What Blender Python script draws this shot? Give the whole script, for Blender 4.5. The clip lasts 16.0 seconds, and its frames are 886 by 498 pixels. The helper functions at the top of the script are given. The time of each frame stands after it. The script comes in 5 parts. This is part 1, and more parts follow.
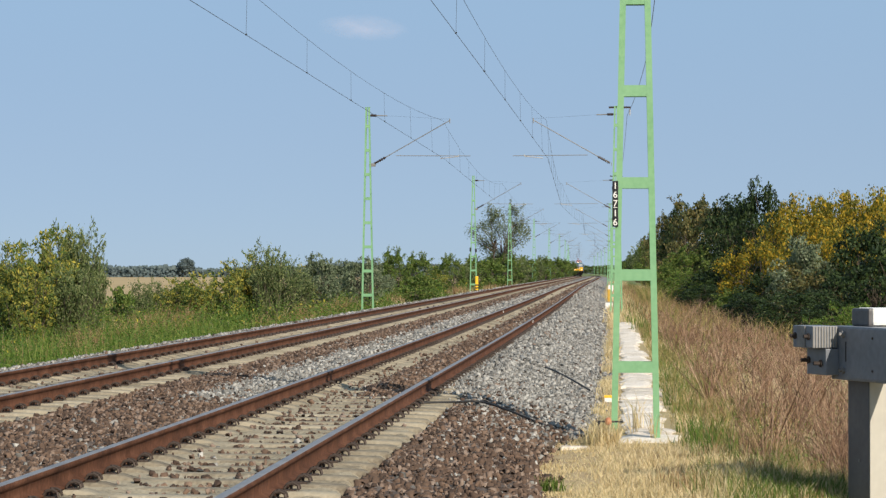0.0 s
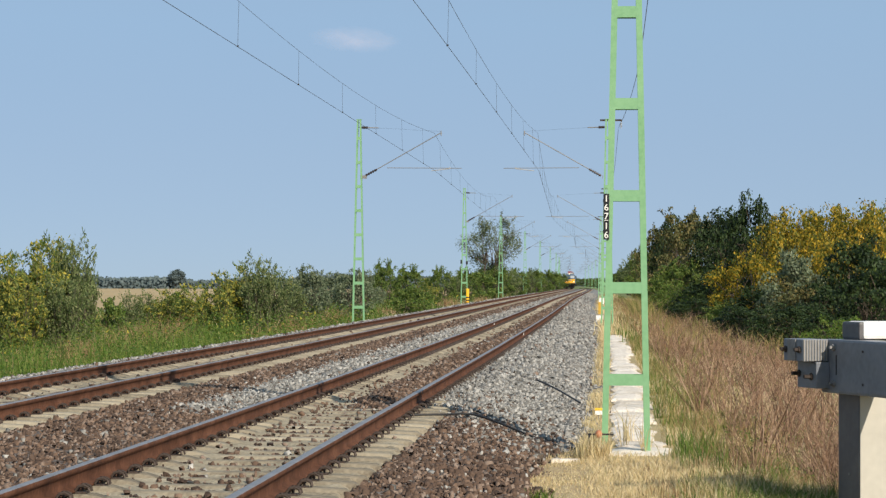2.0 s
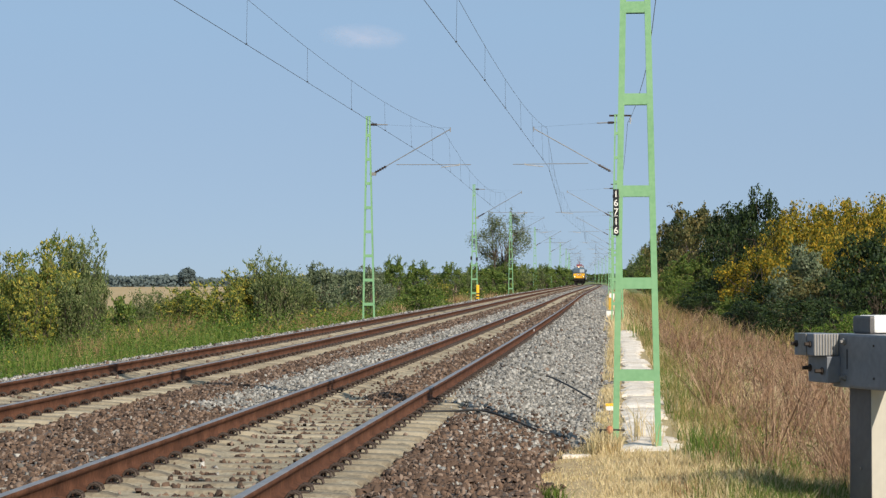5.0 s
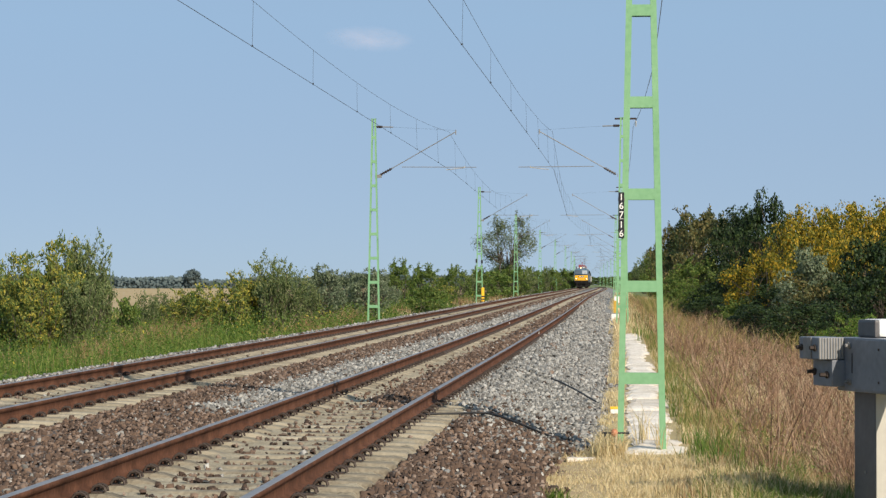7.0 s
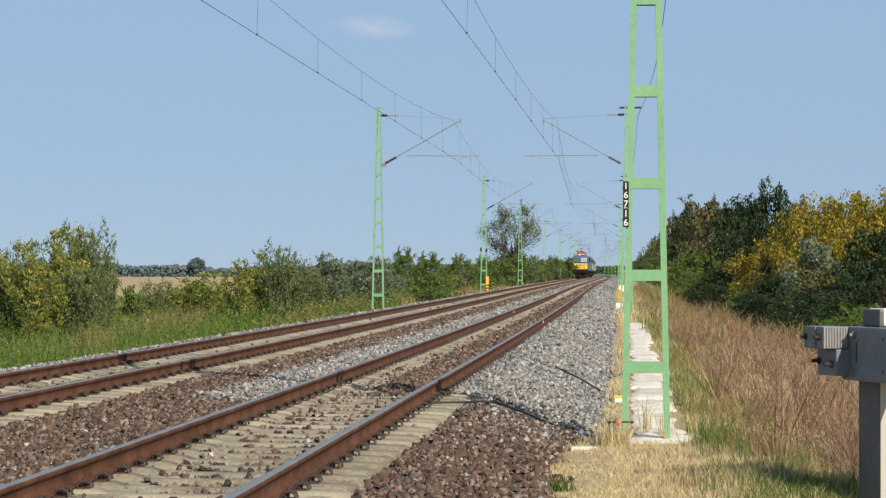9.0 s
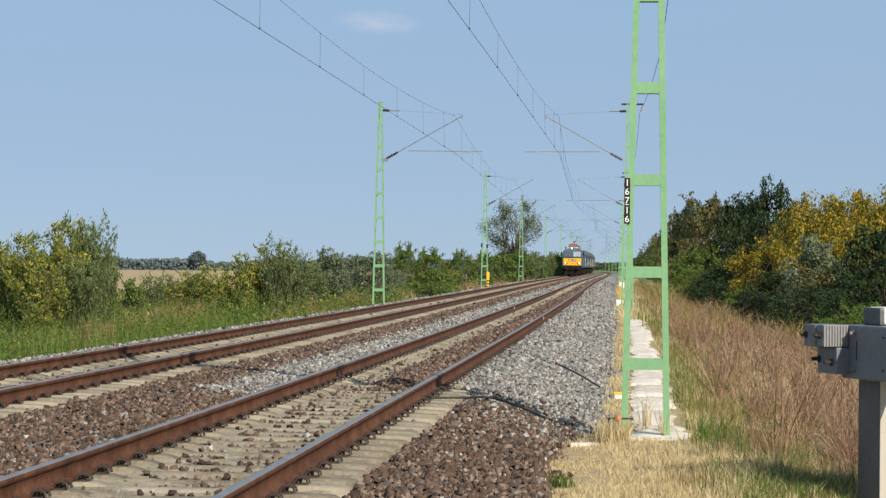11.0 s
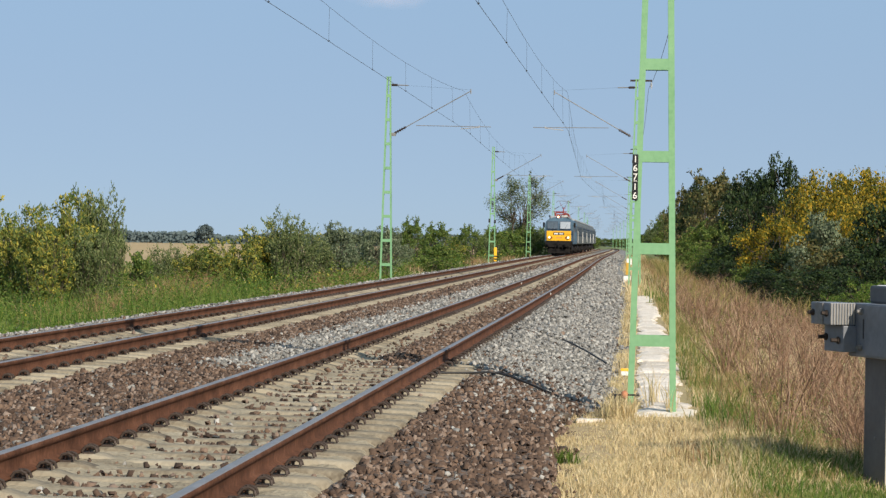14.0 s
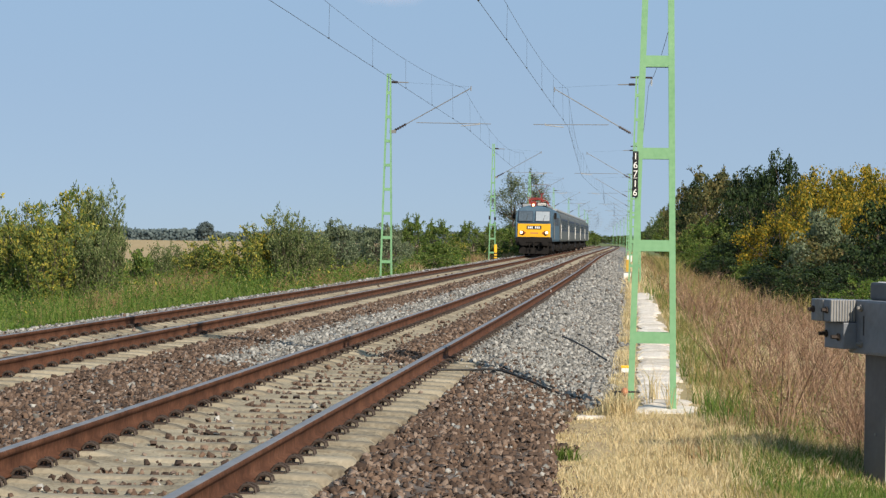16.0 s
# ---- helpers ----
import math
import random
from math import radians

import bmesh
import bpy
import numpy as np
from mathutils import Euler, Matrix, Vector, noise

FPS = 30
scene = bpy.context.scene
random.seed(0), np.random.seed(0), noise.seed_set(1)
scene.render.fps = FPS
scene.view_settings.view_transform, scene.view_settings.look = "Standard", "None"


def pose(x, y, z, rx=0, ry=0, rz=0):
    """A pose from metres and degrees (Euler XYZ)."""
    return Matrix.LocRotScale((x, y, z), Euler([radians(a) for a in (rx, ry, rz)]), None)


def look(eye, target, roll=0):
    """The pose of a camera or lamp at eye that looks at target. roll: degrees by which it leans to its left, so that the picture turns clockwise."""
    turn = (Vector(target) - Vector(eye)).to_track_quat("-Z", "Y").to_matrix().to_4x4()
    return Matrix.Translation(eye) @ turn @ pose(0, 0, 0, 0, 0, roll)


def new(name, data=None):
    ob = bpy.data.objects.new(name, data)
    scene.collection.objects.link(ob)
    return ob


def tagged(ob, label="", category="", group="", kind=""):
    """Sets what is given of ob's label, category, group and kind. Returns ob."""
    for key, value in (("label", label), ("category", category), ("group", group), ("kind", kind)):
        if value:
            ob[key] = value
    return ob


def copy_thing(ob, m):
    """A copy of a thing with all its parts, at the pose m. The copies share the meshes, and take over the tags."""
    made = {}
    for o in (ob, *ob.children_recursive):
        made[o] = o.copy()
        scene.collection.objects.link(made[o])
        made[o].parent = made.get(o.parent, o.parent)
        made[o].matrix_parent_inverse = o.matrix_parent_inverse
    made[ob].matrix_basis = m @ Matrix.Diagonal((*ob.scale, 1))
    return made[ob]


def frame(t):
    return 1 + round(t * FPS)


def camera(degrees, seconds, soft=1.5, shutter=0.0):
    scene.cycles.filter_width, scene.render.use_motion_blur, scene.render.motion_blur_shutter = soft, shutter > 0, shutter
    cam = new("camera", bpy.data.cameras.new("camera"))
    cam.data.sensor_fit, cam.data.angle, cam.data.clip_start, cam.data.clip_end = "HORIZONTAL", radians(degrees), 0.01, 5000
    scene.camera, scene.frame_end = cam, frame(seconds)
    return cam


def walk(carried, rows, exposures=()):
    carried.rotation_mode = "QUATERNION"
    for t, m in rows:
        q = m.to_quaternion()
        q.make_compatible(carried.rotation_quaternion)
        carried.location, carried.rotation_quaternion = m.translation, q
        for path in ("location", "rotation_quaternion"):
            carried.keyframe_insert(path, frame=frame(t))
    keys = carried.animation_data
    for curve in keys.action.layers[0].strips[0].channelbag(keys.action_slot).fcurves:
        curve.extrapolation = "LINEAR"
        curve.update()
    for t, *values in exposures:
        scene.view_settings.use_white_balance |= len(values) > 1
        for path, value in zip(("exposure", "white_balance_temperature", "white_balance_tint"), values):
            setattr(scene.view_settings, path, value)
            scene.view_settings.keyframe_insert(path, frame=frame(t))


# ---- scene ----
# World: rail tops at z = 0, y runs along the near track away from the eye, x to the right.
cam = camera(21.40, 16.0, soft=1.35)
EYE = (0.0, 0.0, 1.342)
# seconds, yaw, pitch, roll
ROWS = [
    (0.0, 4.3269, 0.5039, 0.000),
    (0.5, 4.2613, 0.6639, -0.100),
    (1.0, 4.3455, 0.8329, -0.100),
    (1.5, 4.3709, 0.7334, -0.032),
    (2.0, 4.1046, 0.8042, -0.165),
    (2.5, 4.5776, 0.7492, 0.154),
    (3.0, 4.7160, 0.8039, 0.296),
    (3.5, 4.5509, 0.7303, 0.137),
    (4.0, 4.3960, 0.7174, 0.174),
    (6.5, 4.3205, 0.7350, 0.164),
    (7.0, 4.4741, 0.7797, -0.007),
    (7.5, 4.4790, 0.6965, -0.117),
    (8.0, 4.4682, 0.6023, 0.069),
    (8.5, 4.5324, 0.4489, 0.109),
    (9.0, 4.5824, 0.5052, -0.086),
    (11.5, 4.5969, 0.3007, -0.512),
    (12.0, 4.5841, 0.1990, -0.463),
    (12.5, 4.6517, 0.1563, -0.626),
    (13.0, 4.7430, 0.0917, -0.885),
    (13.5, 4.7576, -0.0579, -0.961),
    (14.0, 4.7832, -0.2212, -0.936),
    (14.5, 4.8536, -0.2456, -1.093),
    (15.0, 4.9534, -0.2123, -1.055),
    (15.5, 4.8808, -0.2268, -1.022),
    (16.0, 4.7884, -0.2924, -0.895),
]

walk(cam, [(t, pose(*EYE, 90 + pitch, roll, yaw)) for t, yaw, pitch, roll in ROWS])

# ---------------------------------------------------------------- light
SUN_AZ, SUN_EL = radians(145.0), radians(29.0)
world = bpy.data.worlds.new("sky")
scene.world = world
world.use_nodes = True
wn = world.node_tree.nodes
sky = wn.new("ShaderNodeTexSky")
sky.sky_type = "NISHITA"
sky.sun_disc = False
sky.sun_elevation, sky.sun_rotation = SUN_EL, SUN_AZ
sky.air_density, sky.dust_density, sky.ozone_density = 0.35, 0.1, 2.0
# dry haze evens the clear sky out
haze = wn.new("ShaderNodeMix")
haze.data_type = "RGBA"
haze.inputs[0].default_value = 0.82
toward, height, layers = wn.new("ShaderNodeTexCoord"), wn.new("ShaderNodeSeparateXYZ"), wn.new("ShaderNodeValToRGB")
world.node_tree.links.new(toward.outputs["Generated"], height.inputs[0])
world.node_tree.links.new(height.outputs[2], layers.inputs[0])
layers.color_ramp.elements[0].position, layers.color_ramp.elements[0].color = 0.0, (0.266, 0.343, 0.438, 1)
layers.color_ramp.elements[1].position, layers.color_ramp.elements[1].color = 0.11, (0.274, 0.398, 0.532, 1)
layers.color_ramp.elements.new(0.05).color = (0.274, 0.367, 0.474, 1)
layers.color_ramp.elements.new(0.4).color = (0.270, 0.380, 0.502, 1)
tenfold = wn.new("ShaderNodeVectorMath")
tenfold.operation = "SCALE"
tenfold.inputs["Scale"].default_value = 10.0
world.node_tree.links.new(layers.outputs[0], tenfold.inputs[0])
world.node_tree.links.new(tenfold.outputs[0], haze.inputs[7])
world.node_tree.links.new(sky.outputs[0], haze.inputs[6])
world.node_tree.links.new(haze.outputs[2], wn["Background"].inputs[0])
wn["Background"].inputs[1].default_value = 0.1
sun = new("sun", bpy.data.lights.new("sun", "SUN"))
sun.data.energy, sun.data.angle, sun.data.color = 4.6, radians(0.53), (1.0, 0.89, 0.74)
TO_SUN = Vector((math.sin(SUN_AZ) * math.cos(SUN_EL), math.cos(SUN_AZ) * math.cos(SUN_EL), math.sin(SUN_EL)))
sun.matrix_world = look(TO_SUN * 60, (0, 0, 0))
scene.view_settings.exposure = 0.32

# ---------------------------------------------------------------- helpers of this scene
rng = np.random.default_rng(7)


def material(name, colours, rough=0.8, scale=6.0, bump=0.2, metal=0.0, island=0.0, fine=8.0, stretch=(1, 1, 1), obrandom=0.0, spec=0.4, translucent=0.0, emit=0.0):
    """Noise at two scales through a colour ramp, a share of it by random piece, and bump."""
    m = bpy.data.materials.new(name)
    m.use_nodes = True
    n, l = m.node_tree.nodes, m.node_tree.links
    b = n["Principled BSDF"]
    b.inputs["Roughness"].default_value, b.inputs["Metallic"].default_value = rough, metal
    b.inputs["Specular IOR Level"].default_value = spec
    co = n.new("ShaderNodeTexCoord")
    mp = n.new("ShaderNodeMapping")
    mp.inputs["Scale"].default_value = stretch
    l.new(co.outputs["Object"], mp.inputs[0])
    big, small = n.new("ShaderNodeTexNoise"), n.new("ShaderNodeTexNoise")
    for node, s, d in ((big, scale, 4), (small, scale * fine, 3)):
        node.inputs["Scale"].default_value, node.inputs["Detail"].default_value = s, d
        l.new(mp.outputs[0], node.inputs["Vector"])
    mix = n.new("ShaderNodeMix")
    mix.inputs[0].default_value = 0.4
    l.new(big.outputs[0], mix.inputs[2])
    l.new(small.outputs[0], mix.inputs[3])
    value = mix.outputs[0]
    for amount, node, out in ((island, "ShaderNodeNewGeometry", "Random Per Island"), (obrandom, "ShaderNodeObjectInfo", "Random")):
        if amount:
            g, mx = n.new(node), n.new("ShaderNodeMix")
            mx.inputs[0].default_value = amount
            l.new(value, mx.inputs[2])
            l.new(g.outputs[out], mx.inputs[3])
            value = mx.outputs[0]
    ramp = n.new("ShaderNodeValToRGB")
    e = ramp.color_ramp.elements
    spread = max(island, obrandom)
    lo, hi = 0.33 - 0.25 * spread, 0.67 + 0.25 * spread
    while len(e) < len(colours):
        e.new(0.5)
    for i, c in enumerate(colours):
        e[i].position = lo + (hi - lo) * i / max(1, len(colours) - 1)
        e[i].color = (*c, 1)
    l.new(value, ramp.inputs[0])
    l.new(ramp.outputs[0], b.inputs["Base Color"])
    if bump:
        bp = n.new("ShaderNodeBump")
        bp.inputs["Strength"].default_value, bp.inputs["Distance"].default_value = bump, 0.02
        l.new(small.outputs[0], bp.inputs["Height"])
        l.new(bp.outputs[0], b.inputs["Normal"])
    if translucent:
        tr, ms = n.new("ShaderNodeBsdfTranslucent"), n.new("ShaderNodeMixShader")
        l.new(ramp.outputs[0], tr.inputs[0])
        ms.inputs[0].default_value = translucent
        l.new(b.outputs[0], ms.inputs[1])
        l.new(tr.outputs[0], ms.inputs[2])
        l.new(ms.outputs[0], n["Material Output"].inputs[0])
    if emit:
        b.inputs["Emission Color"].default_value = (*colours[-1], 1)
        b.inputs["Emission Strength"].default_value = emit
    return m


def mesh_np(name, v, f, mat, smooth=False):
    """A mesh from vertex and face arrays; all faces have as many corners as f has columns."""
    me = bpy.data.meshes.new(name)
    v, f = np.asarray(v, np.float32), np.asarray(f, np.int32)
    me.vertices.add(len(v))
    me.vertices.foreach_set("co", v.ravel())
    me.loops.add(f.size)
    me.loops.foreach_set("vertex_index", f.ravel())
    me.polygons.add(len(f))
    me.polygons.foreach_set("loop_start", np.arange(len(f), dtype=np.int32) * f.shape[1])
    if smooth:
        me.polygons.foreach_set("use_smooth", np.ones(len(f), bool))
    me.update(calc_edges=True)
    me.validate()
    for one in mat if isinstance(mat, (list, tuple)) else [mat]:
        me.materials.append(one)
    return me


def part(name, bm, mat, parent, label="", kind=""):
    """A bmesh (or a finished mesh) as one mesh object under parent."""
    if isinstance(bm, bmesh.types.BMesh):
        me = bpy.data.meshes.new(name)
        bm.to_mesh(me)
        bm.free()
        me.materials.append(mat)
    else:
        me = bm
    ob = new(name, me)
    ob.parent = parent
    return tagged(ob, label=label, kind=kind)


def empty(name, label, category, m=None, group="", kind=""):
    ob = new(name)
    ob.empty_display_size = 0.2
    if m is not None:
        ob.matrix_basis = m
    return tagged(ob, label, category, group, kind)


def box(bm, x0, x1, y0, y1, z0, z1, bevel=0.0, taper=0.0):
    g = bmesh.ops.create_cube(bm, size=1)["verts"]
    for v in g:
        s = 1 - taper * (v.co.z > 0)
        v.co = Vector(((x0 + x1) / 2 + v.co.x * (x1 - x0) * s, (y0 + y1) / 2 + v.co.y * (y1 - y0) * s, (z0 + z1) / 2 + v.co.z * (z1 - z0)))
    if bevel:
        bmesh.ops.bevel(bm, geom=list({e for v in g for e in v.link_edges}), offset=bevel, segments=2, affect="EDGES", profile=0.6)
    return bm


def boxes(*args, bevel=0.0):
    bm = bmesh.new()
    for a in args:
        box(bm, *a, bevel=bevel)
    return bm


def rod(bm, a, b, r0, r1=None, n=8):
    """A round bar from a to b."""
    a, b = Vector(a), Vector(b)
    r1 = r0 if r1 is None else r1
    g = bmesh.ops.create_cone(bm, cap_ends=True, segments=n, radius1=r0, radius2=r1, depth=(b - a).length)["verts"]
    m = Matrix.Translation((a + b) / 2) @ (b - a).to_track_quat("Z", "Y").to_matrix().to_4x4()
    bmesh.ops.transform(bm, matrix=m, verts=g)
    return bm


def rods(*args, n=8):
    bm = bmesh.new()
    for a in args:
        rod(bm, *a, n=n)
    return bm


def tube(points, radius, n=5):
    """Vertices and faces of a tube along points; radius is one number or one for each point."""
    p = np.asarray(points, float)
    r = np.broadcast_to(np.asarray(radius, float), (len(p),))
    d = np.gradient(p, axis=0)
    d /= np.linalg.norm(d, axis=1)[:, None] + 1e-9
    up = np.where(np.abs(d[:, 2:3]) > 0.9, [[1.0, 0, 0]], [[0, 0, 1.0]])
    s = np.cross(d, up)
    s /= np.linalg.norm(s, axis=1)[:, None] + 1e-9
    u = np.cross(s, d)
    a = np.arange(n) * 2 * np.pi / n
    v = p[:, None] + r[:, None, None] * (np.cos(a)[None, :, None] * s[:, None] + np.sin(a)[None, :, None] * u[:, None])
    i = np.arange(len(p) - 1)[:, None] * n
    j = np.arange(n)[None]
    k = (j + 1) % n
    f = np.stack([i + j, i + k, i + n + k, i + n + j], -1).reshape(-1, 4)
    return v.reshape(-1, 3), f


def joined(pieces):
    vs, fs, k = [], [], 0
    for v, f in pieces:
        vs.append(v)
        fs.append(f + k)
        k += len(v)
    return np.concatenate(vs), np.concatenate(fs)


# the line bends gently to the left: sideways shift at a distance along it
BEND_Y = np.array([-80, 0, 40, 80, 130, 190, 260, 360, 480, 571, 680, 900, 1200, 3000.0])
BEND_X = np.array([0, 0, 0, -0.11, -0.41, -0.83, -1.02, -1.22, -1.65, -2.7, -4.8, -10.5, -21.0, -160.0])
BEND_T = np.gradient(BEND_X, BEND_Y)
BEND_T[:3] = 0


def bend(y):
    y = np.clip(np.asarray(y, float), -79.9, 2999.0)
    i = np.clip(np.searchsorted(BEND_Y, y, side="right") - 1, 0, len(BEND_Y) - 2)
    h = BEND_Y[i + 1] - BEND_Y[i]
    s = (y - BEND_Y[i]) / h
    return ((2 * s**3 - 3 * s**2 + 1) * BEND_X[i] + (s**3 - 2 * s**2 + s) * h * BEND_T[i]
            + (-2 * s**3 + 3 * s**2) * BEND_X[i + 1] + (s**3 - s**2) * h * BEND_T[i + 1])


def dip(y):
    """The line falls away behind a crest."""
    y = np.asarray(y, float)
    return -4e-5 * np.clip(y - 450.0, 0, 25) ** 2 - 0.002 * np.clip(y - 475.0, 0, 2000) - 2.0 * (np.clip(y - 690.0, 0, 600) / 300.0) ** 2


def on_line(x, y, z=0.0):
    return (x + float(bend(y)), y, z + float(dip(y)))


# ---------------------------------------------------------------- materials
M = {}
M["rust"] = material("rusty_rail_steel", [(0.056, 0.024, 0.013), (0.10, 0.043, 0.024), (0.155, 0.071, 0.041)], 0.85, 3, 0.15, spec=0.15)
M["rail_head"] = material("worn_running_steel", [(0.22, 0.205, 0.20), (0.34, 0.325, 0.32)], 0.45, 3, 0.03, metal=0.55)
M["concrete"] = material("sleeper_concrete", [(0.11, 0.091, 0.066), (0.24, 0.208, 0.153), (0.31, 0.272, 0.203), (0.39, 0.346, 0.265)], 0.92, 3.2, 0.6, obrandom=0.25, spec=0.2)
M["fines"] = material("pale_sandy_fines", [(0.18, 0.149, 0.105), (0.28, 0.243, 0.175), (0.355, 0.311, 0.229), (0.42, 0.372, 0.282)], 0.95, 2.6, 0.8, fine=14, spec=0.15)
M["clip"] = material("dark_clip_steel", [(0.03, 0.022, 0.018), (0.075, 0.055, 0.045)], 0.7, 12, 0.1, metal=0.2)
M["brown_stone"] = material("rusty_ballast_stone", [(0.042, 0.029, 0.023), (0.098, 0.066, 0.049), (0.158, 0.104, 0.073), (0.26, 0.203, 0.165)], 0.92, 9, 0.3, island=0.6, spec=0.2)
M["grey_stone"] = material("grey_ballast_stone", [(0.083, 0.081, 0.074), (0.20, 0.194, 0.179), (0.29, 0.282, 0.262), (0.45, 0.44, 0.41)], 0.92, 9, 0.3, island=0.5, spec=0.2)
# brown bed, darkened to stand in for shadow between the stones
M["ballast"] = material("ballast_bed", [(0.04, 0.03, 0.025), (0.11, 0.085, 0.07), (0.21, 0.18, 0.16)], 0.95, 2.5, 1.0, fine=9)
M["ballast_grey"] = material("grey_ballast_bed", [(0.09, 0.09, 0.087), (0.19, 0.19, 0.18), (0.30, 0.30, 0.29)], 0.95, 2.5, 1.0, fine=9)
M["soil"] = material("dry_soil", [(0.26, 0.19, 0.10), (0.42, 0.32, 0.18), (0.34, 0.28, 0.13), (0.52, 0.43, 0.27)], 0.95, 0.25, 0.6, fine=30)
M["field"] = material("stubble_field", [(0.36, 0.26, 0.13), (0.44, 0.33, 0.17)], 0.95, 0.01, 0.3, fine=60)
M["meadow"] = material("dry_green_meadow", [(0.085, 0.115, 0.035), (0.13, 0.16, 0.05), (0.20, 0.20, 0.075)], 0.95, 0.08, 0.4, fine=40)
M["mast"] = material("green_mast_paint", [(0.145, 0.315, 0.158), (0.18, 0.362, 0.19), (0.205, 0.392, 0.212)], 0.5, 2.5, 0.05, spec=0.4)
M["galv"] = material("galvanised_steel", [(0.17, 0.165, 0.16), (0.26, 0.25, 0.24)], 0.6, 5, 0.06, metal=0.3)
M["pale_metal"] = material("pale_aluminium", [(0.36, 0.35, 0.33), (0.48, 0.47, 0.45)], 0.5, 6, 0.03, metal=0.3)
M["wire"] = material("dark_copper_wire", [(0.05, 0.05, 0.05), (0.085, 0.08, 0.075)], 0.5, 20, 0.0, metal=0.5)
M["insulator"] = material("brown_insulator", [(0.03, 0.02, 0.018), (0.05, 0.035, 0.03)], 0.3, 20, 0.0)
M["black"] = material("black_rubber", [(0.012, 0.012, 0.013), (0.025, 0.025, 0.026)], 0.6, 20, 0.05)
M["plate_black"] = material("black_plate_enamel", [(0.012, 0.012, 0.014), (0.02, 0.02, 0.022)], 0.35, 10, 0.0)
M["white"] = material("white_paint", [(0.70, 0.69, 0.66), (0.82, 0.81, 0.78)], 0.55, 8, 0.05)
M["lime"] = material("pale_weathered_concrete", [(0.34, 0.27, 0.19), (0.60, 0.53, 0.44), (0.74, 0.68, 0.60), (0.80, 0.75, 0.68)], 0.92, 4, 0.7, obrandom=0.15)
M["yellow"] = material("yellow_paint", [(0.80, 0.44, 0.02), (0.88, 0.52, 0.03)], 0.45, 5, 0.03)
M["ochre"] = material("weathered_ochre_paint", [(0.42, 0.25, 0.03), (0.55, 0.34, 0.05)], 0.6, 6, 0.05)
M["orange"] = material("orange_paint", [(0.36, 0.14, 0.07), (0.46, 0.20, 0.10)], 0.6, 9, 0.05)
M["grey_metal"] = material("grey_painted_metal", [(0.20, 0.19, 0.175), (0.26, 0.25, 0.23), (0.30, 0.29, 0.265)], 0.5, 2.0, 0.05)
# barrier paints: shade put into two darker tones, sunlight into the pale one
M["shade_metal"] = material("shade_dark_grey_paint", [(0.082, 0.078, 0.078), (0.10, 0.096, 0.097), (0.118, 0.113, 0.113)], 0.5, 2.2, 0.05)
M["shade_blue_metal"] = material("shade_blue_grey_paint", [(0.13, 0.142, 0.163), (0.165, 0.178, 0.202), (0.195, 0.208, 0.232)], 0.45, 2.0, 0.05)
M["sunlit_panel"] = material("sunlit_beige_paint", [(0.40, 0.38, 0.33), (0.47, 0.45, 0.39)], 0.45, 1.5, 0.03)
M["bark"] = material("bark", [(0.07, 0.055, 0.04), (0.14, 0.11, 0.085)], 0.9, 6, 0.6, stretch=(1, 1, 0.2))


def leafy(name, colours, translucent=0.35):
    return material(name, colours, 0.6, 0.7, 0.0, island=0.6, translucent=translucent, spec=0.25)


M["leaf_green"] = leafy("green_leaf", [(0.04, 0.08, 0.016), (0.085, 0.145, 0.028), (0.14, 0.20, 0.042), (0.22, 0.25, 0.065)])
# dark green leaf, with the thicket's shade put into its colour
M["leaf_dark_shade"] = leafy("dark_shaded_leaf", [(0.008, 0.019, 0.006), (0.020, 0.040, 0.011), (0.045, 0.072, 0.018)], 0.12)
M["leaf_yellow"] = leafy("yellowing_leaf", [(0.05, 0.075, 0.014), (0.14, 0.15, 0.02), (0.32, 0.235, 0.024), (0.52, 0.33, 0.028)])
M["leaf_mixed"] = leafy("green_and_yellow_leaf", [(0.055, 0.10, 0.024), (0.12, 0.175, 0.042), (0.25, 0.26, 0.062), (0.52, 0.42, 0.06)])
M["leaf_silver"] = leafy("silvery_leaf", [(0.085, 0.12, 0.062), (0.155, 0.195, 0.11), (0.25, 0.285, 0.18)])
M["leaf_brown"] = leafy("browning_leaf", [(0.035, 0.05, 0.017), (0.095, 0.10, 0.034), (0.21, 0.165, 0.062)], 0.2)
# aerial haze is put into this pale bluish leaf colour
M["leaf_hazed"] = leafy("hazed_leaf", [(0.10, 0.138, 0.142), (0.118, 0.158, 0.162), (0.14, 0.18, 0.18)])
M["grass_green"] = leafy("green_grass", [(0.045, 0.10, 0.014), (0.088, 0.16, 0.023), (0.138, 0.205, 0.038), (0.215, 0.24, 0.068)])
M["grass_dry"] = leafy("straw_grass", [(0.40, 0.305, 0.15), (0.60, 0.475, 0.265), (0.74, 0.625, 0.40), (0.54, 0.47, 0.24)])
M["grass_mid"] = leafy("fading_grass", [(0.11, 0.14, 0.035), (0.21, 0.21, 0.06), (0.34, 0.27, 0.11), (0.42, 0.32, 0.15)])
M["stalk"] = leafy("dead_stalk", [(0.05, 0.031, 0.021), (0.145, 0.084, 0.054), (0.265, 0.162, 0.10), (0.44, 0.315, 0.215)], 0.05)

